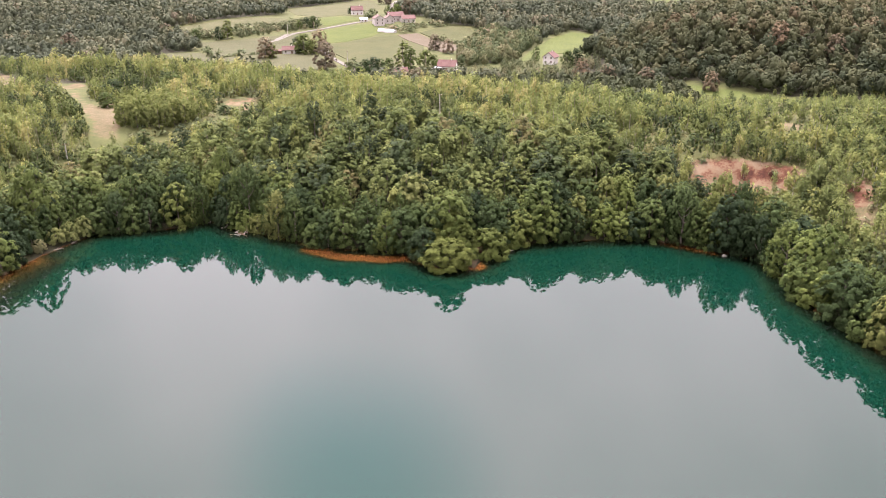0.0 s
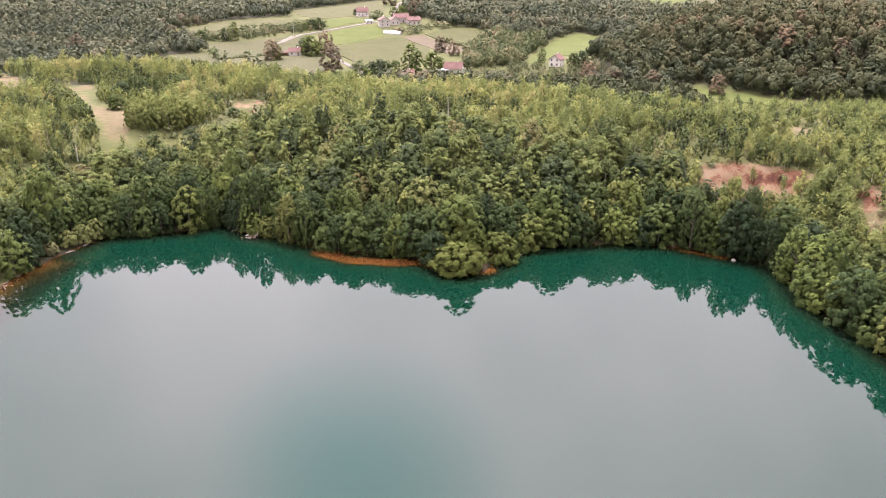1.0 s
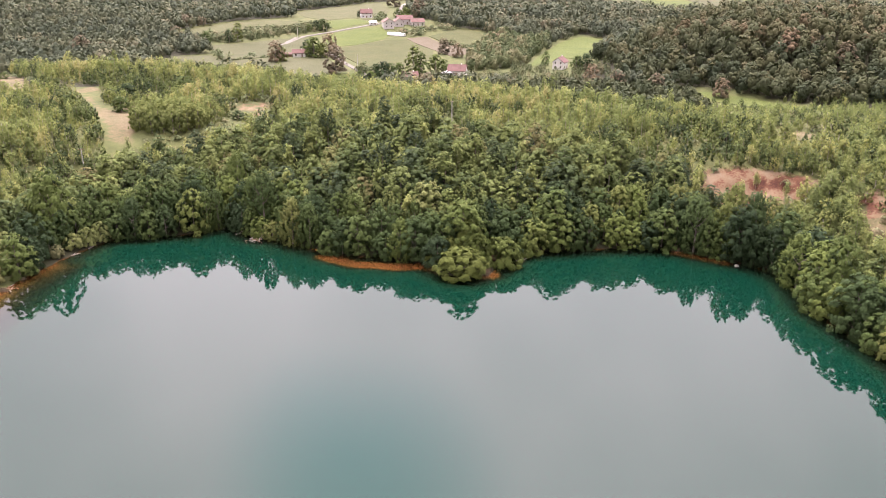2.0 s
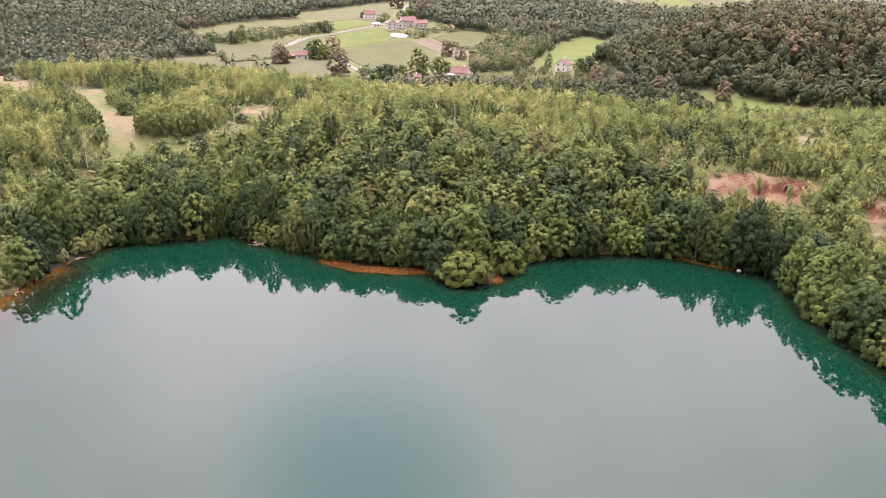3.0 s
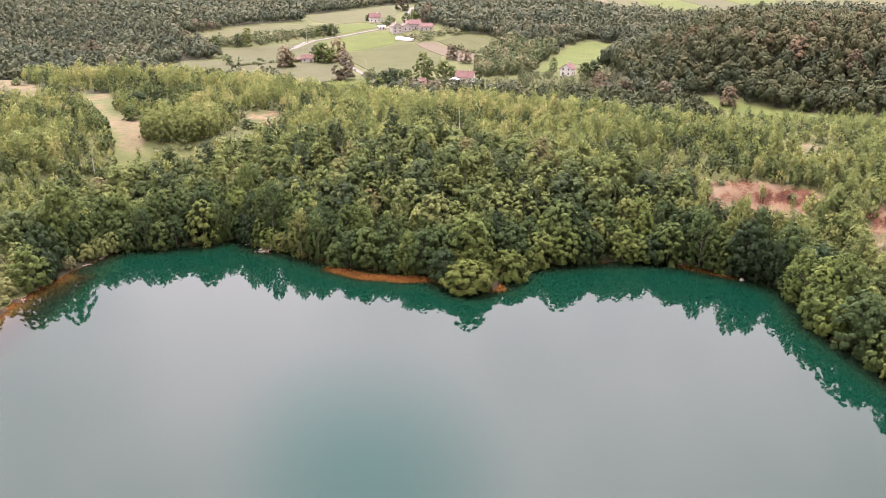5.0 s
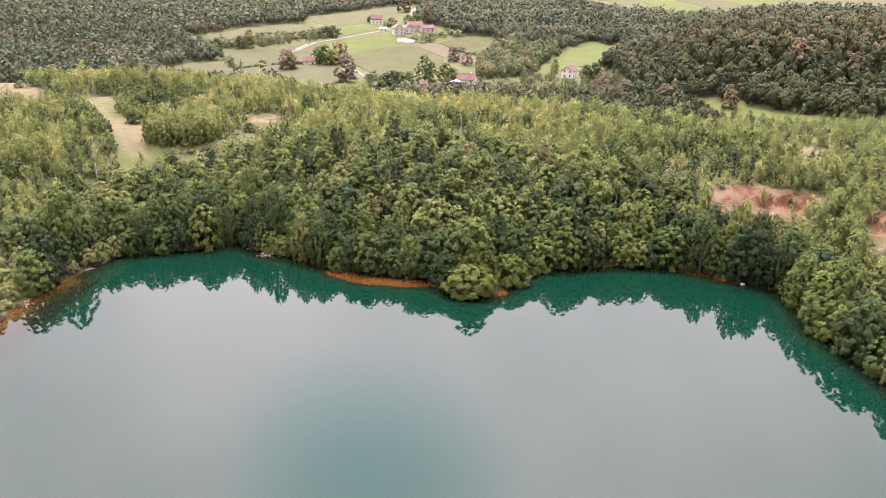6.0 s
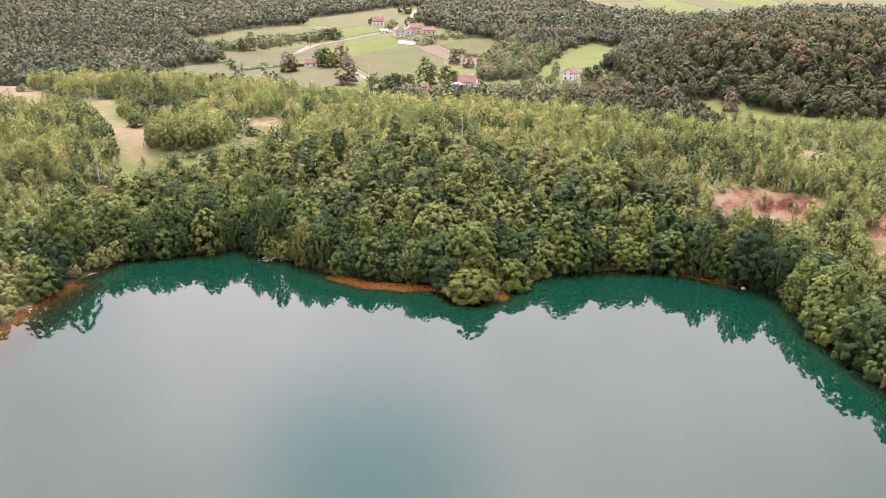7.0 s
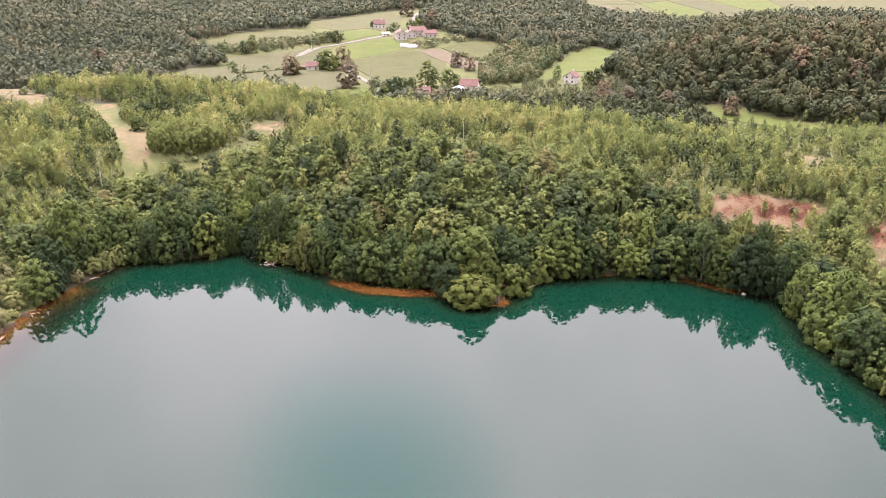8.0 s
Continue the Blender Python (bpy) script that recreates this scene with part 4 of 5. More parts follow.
mixed = lambda x, y: 0.7 * ripple(x, y, 24, 21) + 0.5 * ripple(x, y, 10, 22)  # noqa: E731
gappy = lambda x, y: 0.8 * ripple(x, y, 17, 30) + 0.4 * ripple(x, y, 6, 31)  # noqa: E731
s = scatter(rng, -300, 300, 130, 480, 4.1, lambda x, y: young(x, y) & (mixed(x, y) > -0.5) & (gappy(x, y) > -0.42 + 0.3 * smooth(-95, -130, x) + 0.24 * smooth(50, 80, x) - 0.7 * smooth(20, 12, np.hypot(x + 131, y - 266))))
big = mixed(s[:, 0], s[:, 1])
sizes = rng.uniform(0.5, 1.3, len(s)) * (1.05 + 0.3 * big) * by_track(s) * by_hill(s)
tints = np.clip(rng.beta(0.8, 0.8, len(s)) * 0.95 + 0.35 * ripple(s[:, 0], s[:, 1], 33, 8) - 0.3 * smooth(40, 90, s[:, 0]), 0, 1)
near = s[:, 1] < 258
thicket("saplings", s[near], sizes[near], tints[near], fine_spires, [leaf_fresh, pale_bark], "yellow-green young birches near the lake bank", "saplings")
thicket("saplings", s[~near], sizes[~near], tints[~near], spire_kinds, [leaf_fresh, pale_bark], "yellow-green young birches and willows on rough ground", "saplings")
s = scatter(rng, -300, 300, 130, 480, 6.2, lambda x, y: young(x, y) & (mixed(x, y) > 0.12))
thicket("bushy_saplings", s, rng.uniform(0.7, 1.15, len(s)) * by_hill(s), np.clip(rng.beta(2, 3, len(s)) + 0.2 * ripple(s[:, 0], s[:, 1], 30, 8), 0, 1), light_kinds,
        [leaf_fresh, pale_bark], "bushy light green young trees among birches", "saplings")
s = scatter(rng, -300, 300, 130, 480, 5.4, lambda x, y: young(x, y) & (mixed(x, y) < 0.02 + 0.16 * smooth(40, 80, x)))
thicket("young_trees", s, rng.uniform(0.6, 1.15, len(s)) * by_hill(s), rng.beta(1.3, 2.2, len(s)), light_kinds, [leaf_deep, bark],
        "scattered darker young broadleaf trees among saplings", "trees")
s = scatter(rng, -300, 300, 130, 480, 6.2, lambda x, y: free(x, y, -4) & ~dense(x, y) & ~inside(x, y, CLEARED[0]) & in_view(x, y, 7) & (shore(x, y) > 5) & (y < valley_start(x) + 80) & (ripple(x, y, 12, 9) > -0.35))
thicket("scrub", s, rng.uniform(0.35, 1.05, len(s)), rng.beta(2, 2.5, len(s)), shrub_kinds, [leaf_scrub, bark], "low grey-green scrub between young trees", "scrub")
FLANK = [(76, 226), (84, 219), (98, 215), (110, 217), (113, 208), (107, 190), (112, 160), (125, 130), (92, 130), (84, 165), (78, 200)]
flank = lambda x, y: inside(x, y, FLANK) & free(x, y) & (shore(x, y) > 6.5) & in_view(x, y, 7)  # noqa: E731
s = scatter(rng, 70, 130, 125, 230, 4.6, flank)
thicket("bank_saplings", s, rng.uniform(0.42, 0.66, len(s)), rng.beta(1.5, 2, len(s)), wood_kinds, [leaf_deep, bark], "dense mixed young trees on the slope below a clay bank", "trees")
s = scatter(rng, 70, 130, 125, 230, 6.4, flank)
thicket("bank_saplings", s, rng.uniform(0.42, 0.6, len(s)), rng.beta(2, 3, len(s)) * 0.6, wood_kinds, [leaf_fresh, pale_bark], "light green young birches on the slope below a clay bank", "saplings")
s = scatter(rng, -60, 140, 350, 490, 5.4, lambda x, y: inside(x, y, BAND) & free(x, y))
thicket("dark_wood", s, rng.uniform(0.5, 0.78, len(s)), 0.65 * rng.beta(2, 3, len(s)), far_kinds, [leaf_hill, bark], "dark belt of broadleaf wood behind the plateau", "woodland")


def is_hill(x, y):
    return (((x - 235) / 150) ** 2 + ((y - 527) / 135) ** 2 < 1)


def far_wood(x, y):
    return free(x, y) & ~inside(x, y, OPEN_VALLEY) & ~inside(x, y, FAR_OPEN) & ~inside(x, y, BAND) & ~inside(x, y, THICKET_EDGE) & (y > valley_start(x) + 72) & ~((x > 42) & (x < 104) & (y > 450) & (y < 545)) & in_view(x, y, 12)


s = scatter(rng, 60, 520, 380, 760, 6.9, lambda x, y: is_hill(x, y) & far_wood(x, y))
thicket("hill_wood", s, rng.uniform(0.6, 1.0, len(s)), np.clip(rng.beta(1.5, 2.4, len(s)) + 0.16 * ripple(s[:, 0], s[:, 1], 40, 3) + 0.2 * smooth(18, 36, height(s[:, 0], s[:, 1])), 0, 1), hill_kinds, [leaf_hill, bark],
        "autumn-tinged broadleaf wood covering a hill", "woodland")
coarse_kinds = [template(far_crown(rng, t, w, 0.04 * t, 6, 40, 1.7)) for t, w in ((12, 5.4), (13, 5.0), (11, 5.8), (14, 5.2))]
for near, y0, y1, kinds in ((True, 440, 760, far_kinds), (False, 760, 1150, coarse_kinds)):
    s = scatter(rng, -700, 500, y0, y1, 8.2, lambda x, y: far_wood(x, y) & ~is_hill(x, y))
    thicket("far_wood", s, rng.uniform(0.62, 1.0, len(s)), np.clip(rng.beta(2, 2.4, len(s)) + 0.25 * ripple(s[:, 0], s[:, 1], 50, 3), 0, 1), kinds, [leaf_far, bark],
            "grey-green broadleaf woods across the valley" if near else "farther grey-green woods above the fields", "woodland")
s = scatter(rng, -1000, 1000, 1150, 1350, 22, lambda x, y: far_wood(x, y))
thicket("distant_wood", s, rng.uniform(1.5, 2.1, len(s)), rng.beta(2, 2.4, len(s)), coarse_kinds, [leaf_far, bark], "distant woods under the horizon", "woodland")

# hedges along lanes and field edges
HEDGES = [([(-200, 682), (-179, 694), (-157, 706), (-128, 730), (-112, 752)], 22), ([(-205, 700), (-179, 714), (-150, 732)], 10), ([(-160, 577), (-174, 614)], 2), ([(-158, 573), (-132, 595), (-114, 604)], 2),
          ([(-6, 681), (20, 645)], 2.5), ([(-46, 722), (-30, 722), (-12, 735), (5, 744)], 20), ([(-36, 704), (-20, 712)], 8),
          ([(-60, 456), (-30, 462), (0, 474)], 12), ([(-85, 458), (-120, 480), (-150, 496)], 8), ([(-62, 540), (-48, 512)], 3), ([(-66, 786), (-64, 830)], 8), ([(-86, 832), (-70, 818)], 8)]
spots = []
for line, spread in HEDGES:
    for (x0, y0), (x1, y1) in zip(line, line[1:]):
        for _ in range(int(math.hypot(x1 - x0, y1 - y0) * (0.25 + spread * 0.04))):
            u = rng.random()
            spots.append((x0 + (x1 - x0) * u + rng.uniform(-0.5, 0.5) * spread, y0 + (y1 - y0) * u + rng.uniform(-0.5, 0.5) * spread))
s = np.array(spots)
s = s[np.all([~((np.abs(s[:, 0] - hx) < 8.5) & (s[:, 1] > hy - 22) & (s[:, 1] < hy + 9)) for hx, hy in HOUSE_SPOTS], axis=0)]
thicket("hedges", s, rng.uniform(0.7, 1.9, len(s)), rng.beta(2, 2, len(s)), shrub_kinds, [leaf_scrub, bark], "rough hedges and bushes along field edges", "hedge")

# single trees in the valley
rng = np.random.default_rng(23)
field_tree = tree_thing("tree", rng, 14, 6.2, 0.1, 2600, 0.62, leaf_tree, "dark green tree standing among fields", "tree", "valley trees")
dry_tree = tree_thing("tree", rng, 13.0, 5.2, 0.2, 2200, 0.58, leaf_dry, "rust-brown tree turning in autumn", "tree", "rusty valley trees")
slim_tree = tree_thing("tree", rng, 15.0, 4.2, 0.1, 2200, 0.56, leaf_tree, "tall slim dark tree by a roadside house", "tree", "slim valley trees", 50)
VALLEY = [(slim_tree, -21, 511, 1.25), (slim_tree, -16, 506, 0.85), (field_tree, -42, 476, 0.85), (field_tree, -39, 492, 0.95), (field_tree, -34, 494, 0.85), (field_tree, -30, 501, 0.8), (field_tree, -7, 521, 1.0),
          (field_tree, -2, 516, 0.8), (dry_tree, -120, 571, 1.15), (field_tree, -117, 575, 0.9), (field_tree, -97, 595, 1.25), (field_tree, -91, 595, 0.9), (field_tree, -103, 606, 1.0), (dry_tree, -87, 606, 1.1),
          (dry_tree, -71, 517, 1.2), (dry_tree, -2, 617, 0.8), (dry_tree, 8, 598, 0.7), (field_tree, -53, 489, 0.5), (field_tree, -44, 469, 0.75), (field_tree, -197, 668, 0.9), (slim_tree, -173, 679, 0.85)]
VALLEY += [(slim_tree, -179, 674, 0.6), (field_tree, -109, 727, 0.9), (field_tree, -116, 736, 0.7), (field_tree, -121, 724, 0.6), (dry_tree, -62, 985, 1.4), (dry_tree, -27, 818, 1.3), (field_tree, -40, 800, 1.0),
           (field_tree, 84, 522, 0.8), (field_tree, 89, 520, 0.9), (dry_tree, 85, 471, 0.8), (dry_tree, 95, 446, 0.8), (dry_tree, 113, 431, 0.8), (dry_tree, 144, 419, 0.7), (dry_tree, -265, 591, 1.1),
           (slim_tree, 67, 550, 0.55), (field_tree, -48, 816, 0.8), (field_tree, -88, 836, 0.5), (field_tree, -66, 826, 0.5), (dry_tree, 190, 452, 1.0), (dry_tree, 215, 437, 0.9)]
used = set()
for model, x, y, k in VALLEY:
    m = pose(x, y, float(height(x, y)), 0, 0, rng.uniform(0, 360)) @ Matrix.Diagonal((k, k, k, 1))
    if model.name in used:
        copy_thing(model, m)
    else:
        model.matrix_basis = m
        used.add(model.name)


# ---- houses ----
def gable_roof(w, d, rise, over=0.6, thick=0.25):
    """Ridge along x: two slabs that meet, with eaves."""
    bm = bmesh.new()
    x, y, drop = w / 2 + over, d / 2 + over, rise * over / (d / 2)
    prof = [(-y, -drop), (0, rise), (y, -drop), (y, -drop + thick), (0, rise + thick), (-y, -drop + thick)]
    ends = [[bm.verts.new((sx * x, a, b)) for a, b in prof] for sx in (-1, 1)]
    for k in range(6):
        bm.faces.new((ends[0][k], ends[0][(k + 1) % 6], ends[1][(k + 1) % 6], ends[1][k]))
    for e, flip in ((ends[0], 1), (ends[1], -1)):
        for q in ((0, 1, 4, 5), (1, 2, 3, 4)):
            bm.faces.new([e[k] for k in q][::flip])
    return bm


def walls_with_gables(w, d, h, rise):
    bm = bmesh.new()
    prof = [(-d / 2, -1), (d / 2, -1), (d / 2, h), (0, h + rise - 0.02), (-d / 2, h)]
    ends = [[bm.verts.new((sx * w / 2, a, b)) for a, b in prof] for sx in (-1, 1)]
    for k in range(5):
        bm.faces.new((ends[0][k], ends[1][k], ends[1][(k + 1) % 5], ends[0][(k + 1) % 5]))
    bm.faces.new(ends[0])
    bm.faces.new(ends[1][::-1])
    return bm


def house(x, y, turn, w, d, h, rise, wall, tiles, label, storeys=1, chimney=True, z=None, windows=True):
    z = float(height(x, y)) if z is None else z
    ob = thing("house", pose(x, y, z, 0, 0, turn), label, "house")
    part("wall", walls_with_gables(w, d, h, rise), wall, ob)
    roof = part("roof", gable_roof(w, d, rise), tiles, ob)
    roof.location.z = h
    if chimney:
        part("chimney", boxed(w * 0.2, w * 0.2 + 0.7, -0.35, 0.35, h + rise * 0.4, h + rise + 0.9), grey_plaster, roof, "plastered chimney").location.z = -h
    if windows:
        n = max(2, int(w / 3.2))
        for fl in range(storeys):
            z0 = 1.0 + fl * 2.7
            for k in range(n):
                cx = -w / 2 + w * (k + 0.5) / n
                if fl == 0 and k == n // 2:
                    part("door", boxed(cx - 0.5, cx + 0.5, -d / 2 - 0.06, -d / 2 + 0.1, 0, 2.1), wood_mat, ob, "brown wooden door")
                    continue
                win = part("window", boxed(cx - 0.55, cx + 0.55, -d / 2 - 0.08, -d / 2 + 0.1, z0, z0 + 1.3), wood_mat, ob)
                part("pane", boxed(cx - 0.43, cx + 0.43, -d / 2 - 0.1, -d / 2 + 0.05, z0 + 0.12, z0 + 1.18), glass_mat, win)
            for sx in (-1, 1):
                for cy in (-d / 4, d / 4):
                    win = part("window", boxed(*sorted((sx * (w / 2 - 0.1), sx * (w / 2 + 0.08))), cy - 0.5, cy + 0.5, z0, z0 + 1.3), wood_mat, ob)
                    part("pane", boxed(*sorted((sx * (w / 2 - 0.05), sx * (w / 2 + 0.1))), cy - 0.38, cy + 0.38, z0 + 0.12, z0 + 1.18), glass_mat, win)
    return ob


house(7, 511, -14, 11, 8, 3.4, 3.2, plaster_mat, tile_mat, "white plastered house with a red tiled gable roof", 1)
house(-0.5, 504, 76, 5, 4.5, 2.4, 0.8, plaster_mat, film_mat, "low white annex with a pale flat-pitched roof", 1, False)
house(-22, 487, 12, 8.5, 6.5, 2.8, 2.6, grey_plaster, tile_mat, "low house with red tiled roof beside trees", 1)
house(-28.6, 488, 100, 6, 5, 2.4, 1.9, grey_plaster, tile_mat, "small plastered outbuilding with red tiled roof", 1, False)
house(-109, 601, 8, 9, 6, 3.0, 2.2, plaster_mat, tile_mat, "small white plastered cottage with a red roof", 1)
house(-116.5, 600, 8, 4.5, 4, 2.2, 1.0, wood_mat, old_tile, "dark wooden lean-to beside a cottage", 1, False, windows=False)
house(-80, 825, 12, 11, 9, 4.6, 3.6, plaster_mat, tile_mat, "white two-storey house with a red roof", 2)
house(-53, 745, 105, 12, 9, 5.6, 2.6, grey_plaster, old_tile, "white gabled farmhouse with faded red roof", 2)
house(-39, 766, 12, 14, 10, 4.6, 3.2, grey_plaster, tile_mat, "broad barn with faded red tiled roof", 1, False)
house(-44, 756, 100, 12, 8, 4.0, 2.8, grey_plaster, old_tile, "farm building with red tiled roof", 1)
house(-27, 757, 14, 12, 9, 3.6, 2.6, grey_plaster, tile_mat, "low farm shed with faded red roof", 1, False)
house(-68, 761, 20, 6, 4.5, 2.4, 1.2, plaster_mat, film_mat, "small white shed with a pale roof beside a lane", 1, False)
house(75, 534, 62, 8.5, 7.5, 4.8, 2.8, plaster_mat, tile_mat, "white two-storey house with a red tiled roof", 2)


def tunnel(x, y, turn, length, wide, tall, label):
    """A film tunnel on hoops."""
    ob = thing("greenhouse", pose(x, y, float(height(x, y)), 0, 0, turn), label, "greenhouse")
    bm = bmesh.new()
    arc = [(wide / 2 * math.cos(math.pi * k / 10), tall * math.sin(math.pi * k / 10)) for k in range(11)]
    ends = [[bm.verts.new((sx * length / 2, a, b)) for a, b in arc] for sx in (-1, 1)]
    for k in range(10):
        bm.faces.new((ends[0][k], ends[1][k], ends[1][k + 1], ends[0][k + 1]))
    bm.faces.new(ends[0][::-1])
    bm.faces.new(ends[1])
    part("cover", bm, film_mat, ob, "white plastic film cover")
    for k in range(6):
        hb = bmesh.new()
        tube(hb, [(length * (k / 5 - 0.5), a * 1.01, b * 1.01 + 0.02) for a, b in arc], [0.06] * 11, 5)
        part("hoop", hb, concrete_mat, ob)
    return ob


tunnel(-45, 710, -24, 12, 5, 2.6, "white film greenhouse tunnel by a farm")
tunnel(-40, 707, -24, 9, 5, 2.4, "white film greenhouse tunnel by a farm")


# ---- poles ----
def pole(x, y, tall, label):
    ob = thing("utility_pole", pose(x, y, float(height(x, y))), label, "pole", "utility poles")
    bm = bmesh.new()
    tube(bm, [(0, 0, -0.8), (0, 0, tall * 0.5), (0, 0, tall)], [0.2, 0.17, 0.13], 8)
    part("post", bm, concrete_mat, ob)
    part("crossarm", boxed(-0.8, 0.8, -0.07, 0.07, tall - 0.5, tall - 0.35), wood_mat, ob)
    for sx in (-0.65, 0, 0.65):
        bm = bmesh.new()
        tube(bm, [(sx, 0, tall - 0.35), (sx, 0, tall - 0.1)], [0.05, 0.03], 6)
        part("insulator", bm, film_mat, ob)


for x, y, tall in ((-126, 694, 9), (-106, 726, 8.5), (-79, 593, 9), (-60, 546, 8.5), (2.0, 304, 8.0), (-121, 256, 8.5)):
    pole(x, y, tall, "pale concrete utility pole")

# a grove of light green young trees beside the bare track, and low trees before the valley houses
rng = np.random.default_rng(37)
s = scatter(rng, -122, -86, 284, 316, 3.3, lambda x, y: ((x + 104) / 14.5) ** 2 + ((y - 299) / 14) ** 2 < 1)
thicket("grove", s, rng.uniform(1.15, 1.5, len(s)), rng.uniform(0.1, 0.5, len(s)), light_kinds, [leaf_fresh, bark], "round grove of light green young trees", "grove")
s = scatter(rng, -30, 112, 452, 540, 5.5, lambda x, y: free(x, y) & (y > 452) & ((y < 506) | (x > 42)) & (ripple(x, y, 15, 2) > -0.5))
thicket("low_trees", s, rng.uniform(0.45, 0.9, len(s)), rng.beta(2, 2, len(s)), light_kinds, [leaf_scrub, bark], "low grey-green trees and bushes before valley houses", "trees")

BELT = [(-196, 674), (-203, 699), (-179, 712), (-157, 725), (-131, 749), (-116, 764), (-108, 730), (-125, 706), (-162, 681)]
s = scatter(rng, -255, -100, 670, 800, 5.5, lambda x, y: inside(x, y, BELT) & free(x, y) & (ripple(x, y, 16, 5) > -0.45))
thicket("hedge_belt", s, rng.uniform(0.4, 0.9, len(s)), rng.beta(2, 2, len(s)), light_kinds, [leaf_scrub, bark], "broad belt of grey-green hedge between fields", "hedge")
s = scatter(rng, 0, 100, 525, 730, 6.0, lambda x, y: inside(x, y, THICKET_EDGE) & free(x, y))
thicket("mixed_trees", s, rng.uniform(0.4, 0.85, len(s)), rng.beta(1.6, 1.8, len(s)), hill_kinds, [leaf_scrub, bark], "mixed green and brown trees between meadows", "trees")

# a few thin saplings have taken root on the torn clay
s = np.array([(81, 221), (84, 218), (86, 222), (89, 219), (92, 222), (95, 219.5), (97.5, 217), (99, 222), (102, 219), (105, 223), (88, 228), (107, 219), (93, 216), (83, 226), (93.5, 231), (98, 236), (103, 232), (106, 236), (100, 241), (90, 241), (84, 240), (109, 229), (111, 224), (80, 243), (86, 243.5), (92, 242), (96, 240), (102, 237), (104, 234), (107, 231.5), (78, 238), (79, 231), (80.5, 227)])
thicket("clay_saplings", s, rng.uniform(0.45, 0.85, len(s)), rng.uniform(0.1, 0.6, len(s)), fine_spires, [leaf_fresh, pale_bark], "thin light green saplings rooted in red clay", "saplings")

# rough tufts of dry grass over the open plateau
rng = np.random.default_rng(41)
grass_kinds = []
for _ in range(4):
    root = rng.normal(size=(10, 3)) * (0.8, 0.8, 0.0) + (0, 0, 0.25)
    grass_kinds.append(template(leaves(rng, root, ball(rng, 10) * (1, 1, 0.3) + (0, 0, 0.6), 0.85, ball(rng, 10) * 0.5 + (0, 0, 1.0), 0.3, ball(rng, 10) * 0.4 + (0, 0, 1.0))))
s = scatter(rng, -200, 200, 150, 420, 2.7, lambda x, y: free(x, y, -2.5) & ~inside(x, y, CLEARED[0]) & ~dense(x, y) & in_view(x, y, 4) & (shore(x, y) > 2.5) & (y < valley_start(x) + 40) & (ripple(x, y, 5, 3) > -0.55))
thicket("tall_grass", s, rng.uniform(0.35, 0.95, len(s)), np.clip(0.5 + 0.5 * ripple(s[:, 0], s[:, 1], 14, 6), 0, 1), grass_kinds, [leaf_grass, bark], "rough yellow-green grass on open ground", "grass")

# rounded thickets standing free on the plateau
rng = np.random.default_rng(31)
for x, y, k, kz in ((-134, 325, 0.8, 1.1), (-142, 353, 1.0, 1.1), (-140, 375, 0.65, 1.0), (-82, 310, 0.55, 1.0), (-120, 368, 1.1, 1.0), (-150, 354, 0.75, 1.0), (-200, 389, 0.55, 0.9), (-226, 409, 0.5, 0.9), (-106, 346, 0.9, 1.0)):
    ob = copy_thing(field_tree, pose(x, y, float(height(x, y)) - 0.2, 0, 0, rng.uniform(0, 360)) @ Matrix.Diagonal((k * 0.85, k * 0.85, k * 0.62 * kz, 1)))
    tagged(ob, "round dark green bush on a bare track", "bush", "round bushes")


# ---- small things at the water's edge ----
rng = np.random.default_rng(53)


def stick(bm, rng, a, b, r):
    """A crooked, tapering piece of wood."""
    a, b = Vector(a), Vector(b)
    k = (b - a).length
    pts = [a.lerp(b, u) + Vector(rng.uniform(-0.05, 0.05, 3) * k) for u in (0, 0.3, 0.6, 1)]
    tube(bm, pts, [r, r * 0.9, r * 0.7, r * 0.35], 7)


def log(x, y, turn, length, r, label, z=0.12, mat=pale_wood):
    ob = thing("log", pose(x, y, z, 0, 0, turn), label, "log")
    bm = bmesh.new()
    stick(bm, rng, (-length / 2, 0, 0), (length / 2, 0, 0.25), r)
    part("stem", bm, mat, ob)
    for k in range(3):
        bm = bmesh.new()
        u = rng.uniform(-0.3, 0.4) * length
        stick(bm, rng, (u, 0, 0.05), (u + rng.uniform(0.2, 0.6), rng.uniform(-0.8, 0.8), rng.uniform(0.3, 0.8)), r * 0.4)
        part("branch", bm, pale_wood, ob)
    return ob


log(-102.6, 203.6, 20, 2.4, 0.18, "pale bleached log lying on the bank")
log(-100.8, 209.6, 65, 2.2, 0.18, "short bleached log at the water's edge")
log(20.4, 200.4, 30, 3.2, 0.2, "pale fallen log sticking out over water")
log(-61.8, 221.4, 10, 1.8, 0.2, "short pale log beside the cove")
log(-108.6, 165.4, 80, 2.0, 0.35, "thick grey-brown stump lying in shallow water", mat=wood_mat)


def driftwood(x, y, count, spread, label):
    ob = thing("driftwood_pile", pose(x, y, 0.1), label, "driftwood")
    for k in range(count):
        bm = bmesh.new()
        a = np.array([rng.normal() * spread, rng.normal() * spread * 0.6, rng.uniform(0, 0.6)])
        d = np.array([rng.uniform(-1, 1), rng.uniform(-0.8, 0.8), rng.uniform(-0.1, 0.6)]) * rng.uniform(1.0, 2.4)
        stick(bm, rng, a, a + d, rng.uniform(0.07, 0.16))
        part("branch", bm, pale_wood if k % 2 else wood_mat, ob)
    return ob


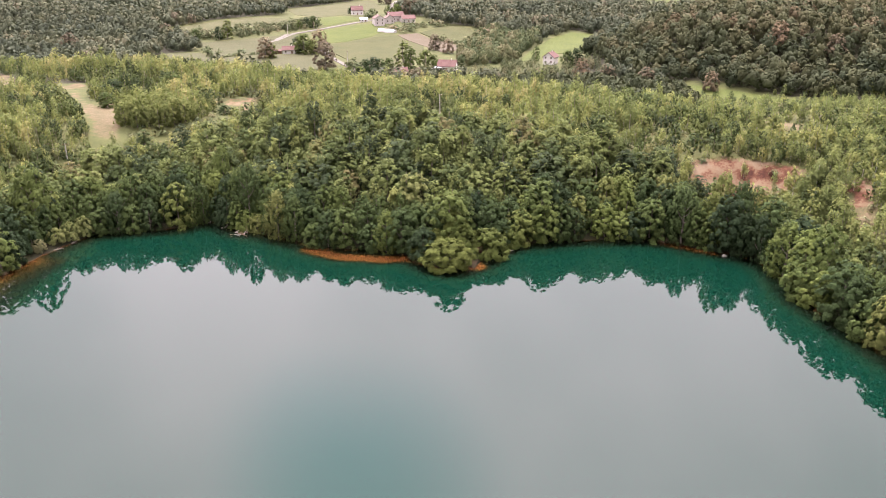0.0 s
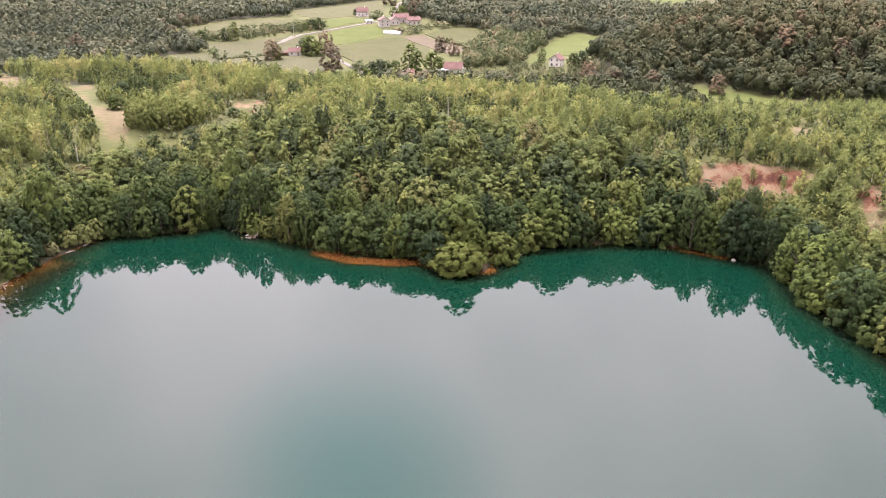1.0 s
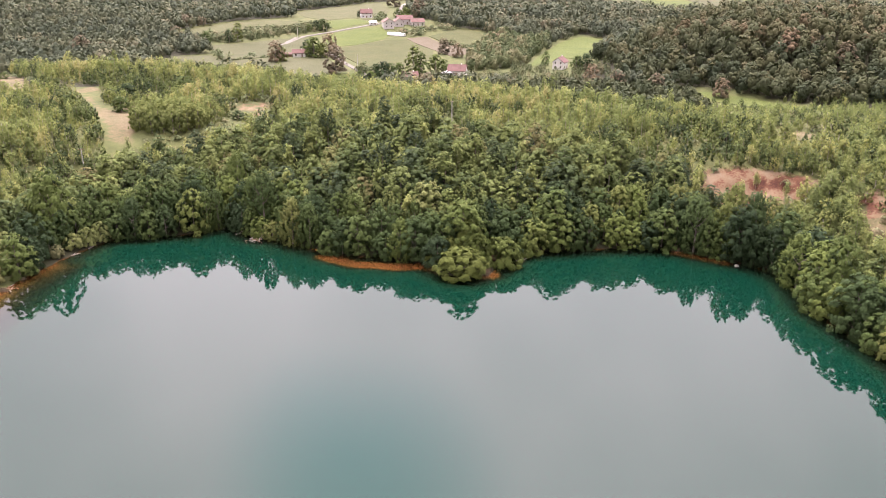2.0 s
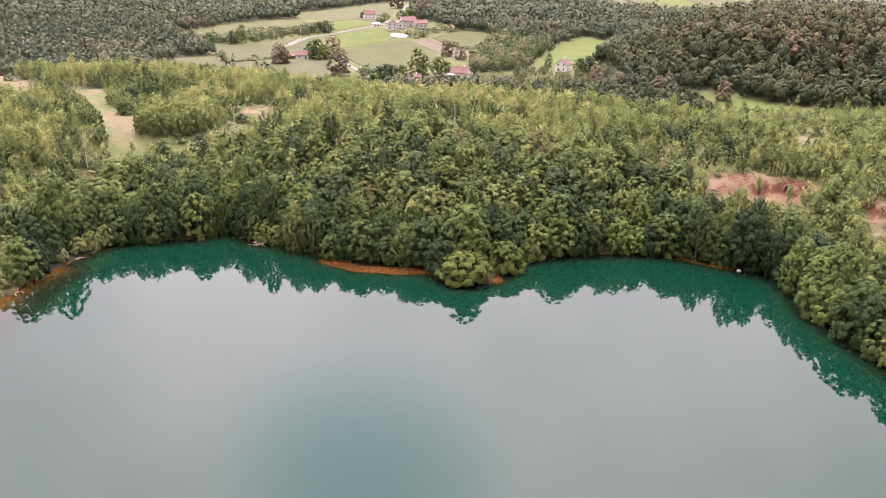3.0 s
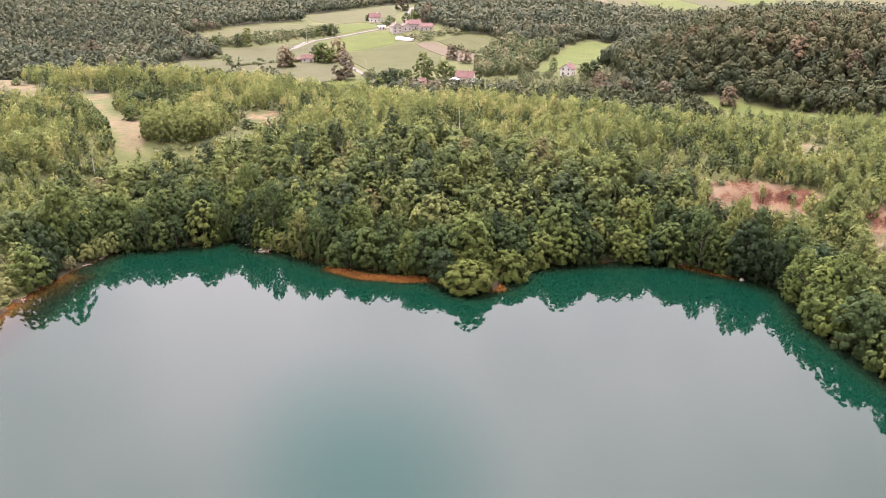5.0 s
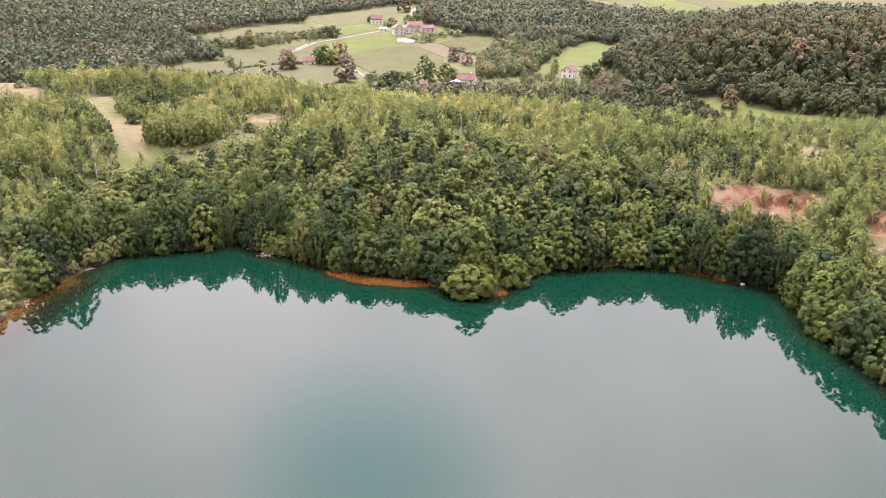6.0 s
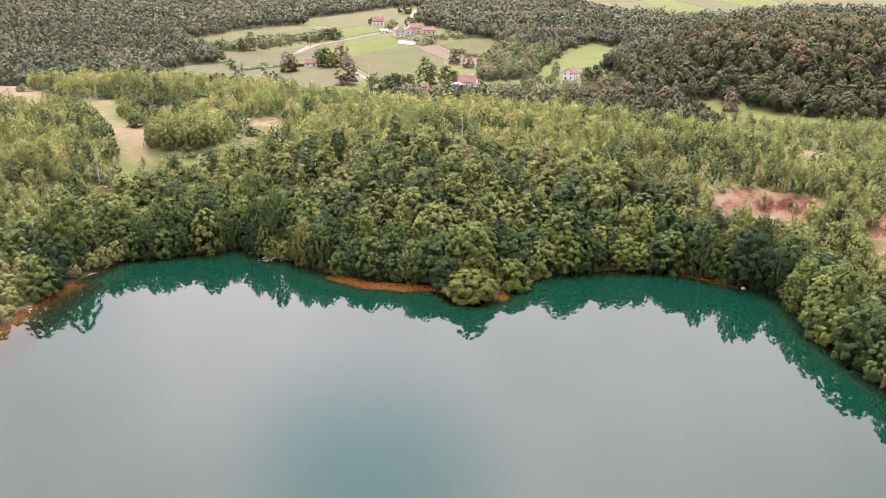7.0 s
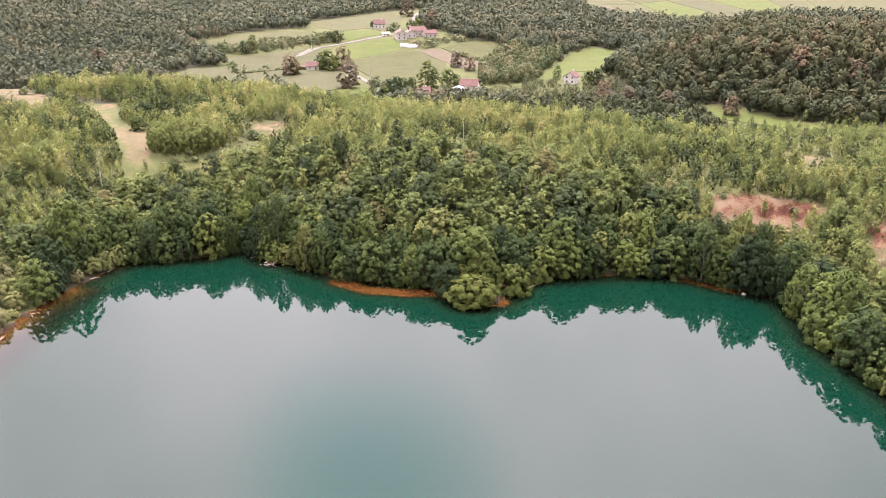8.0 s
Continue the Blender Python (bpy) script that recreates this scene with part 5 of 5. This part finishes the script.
driftwood(-55.2, 214.6, 18, 1.5, "tangled heap of bleached driftwood branches")
driftwood(-108.5, 179.0, 9, 1.2, "few bleached branches caught on the bank")
driftwood(-4.6, 196.6, 8, 0.8, "dead grey branches beside a bush")


def boulder(x, y, z, r, label):
    bm = bmesh.new()
    bmesh.ops.create_icosphere(bm, subdivisions=3, radius=r)
    for v in bm.verts:
        n = noise.noise(v.co * (1.6 / r) + Vector((x, y, 0))) * 0.3 + noise.noise(v.co * (4 / r)) * 0.08
        v.co *= 1 + n
        v.co.z *= 0.7
    ob = thing("boulder", pose(x, y, z, 0, 0, rng.uniform(0, 360)), label, "rock", "stones at the water")
    part("stone", bm, stone_mat, ob)
    return ob


boulder(77.6, 196.6, 0.1, 0.6, "pale round boulder at the water's edge")
for x, y, r in ((-67.0, 228.6, 0.45), (-67.6, 226.6, 0.4), (-104.6, 199.5, 0.24), (71.5, 201.3, 0.35), (79.5, 195.6, 0.4), (-109.0, 174.5, 0.30), (66.5, 206.3, 0.35)):
    boulder(x, y, float(height(x, y)) + 0.1, r, "small pale stone on the bank")


def reeds(name, x, y, count, spread, tall, label):
    """A clump of dry blades."""
    base = np.stack([rng.normal(size=count) * spread, rng.normal(size=count) * spread * 0.7, np.full(count, -0.2)], 1)
    tip = base + np.stack([rng.normal(size=count) * 0.45, rng.normal(size=count) * 0.45, tall * rng.uniform(0.5, 1.1, count)], 1)
    side = ball(rng, count) * 0.07
    mid = (base + tip) / 2 + np.stack([np.zeros(count), np.zeros(count), np.full(count, 0.15 * tall)], 1)
    v = np.stack([base - side, base + side, mid + side * 0.8, mid - side * 0.8, tip], 1).reshape(-1, 3)
    f = np.array([t for k in range(count) for t in ((5 * k, 5 * k + 1, 5 * k + 2), (5 * k, 5 * k + 2, 5 * k + 3), (5 * k + 3, 5 * k + 2, 5 * k + 4))])
    ob = thing(name, pose(x, y, max(0.0, float(height(x, y)))), label, "reeds", "dry reed clumps")
    blades = new("tuft", mesh_of("tuft", v, f, [reed_mat]))
    blades.parent = ob
    return ob


clump = reeds("reed_clump", -3.6, 197.0, 260, 0.8, 2.4, "dry straw-coloured reeds and twigs at the water")
for x, y, k in ((-2.6, 195.2, 0.8), (9.6, 190.6, 0.7), (10.8, 191.6, 0.6), (10.6, 189.8, 0.5), (-110.2, 171.5, 0.7), (-110.0, 173.0, 0.4), (-109.6, 178.5, 0.55), (-108.6, 186.0, 0.35), (-111.0, 168.0, 0.75), (-107.4, 191.5, 0.3),
                (64.0, 208.6, 0.7), (66.0, 208.0, 0.6)):
    copy_thing(clump, pose(x, y, max(0.0, float(height(x, y))), 0, 0, rng.uniform(0, 360)) @ Matrix.Diagonal((k * 1.2, k, k, 1)))
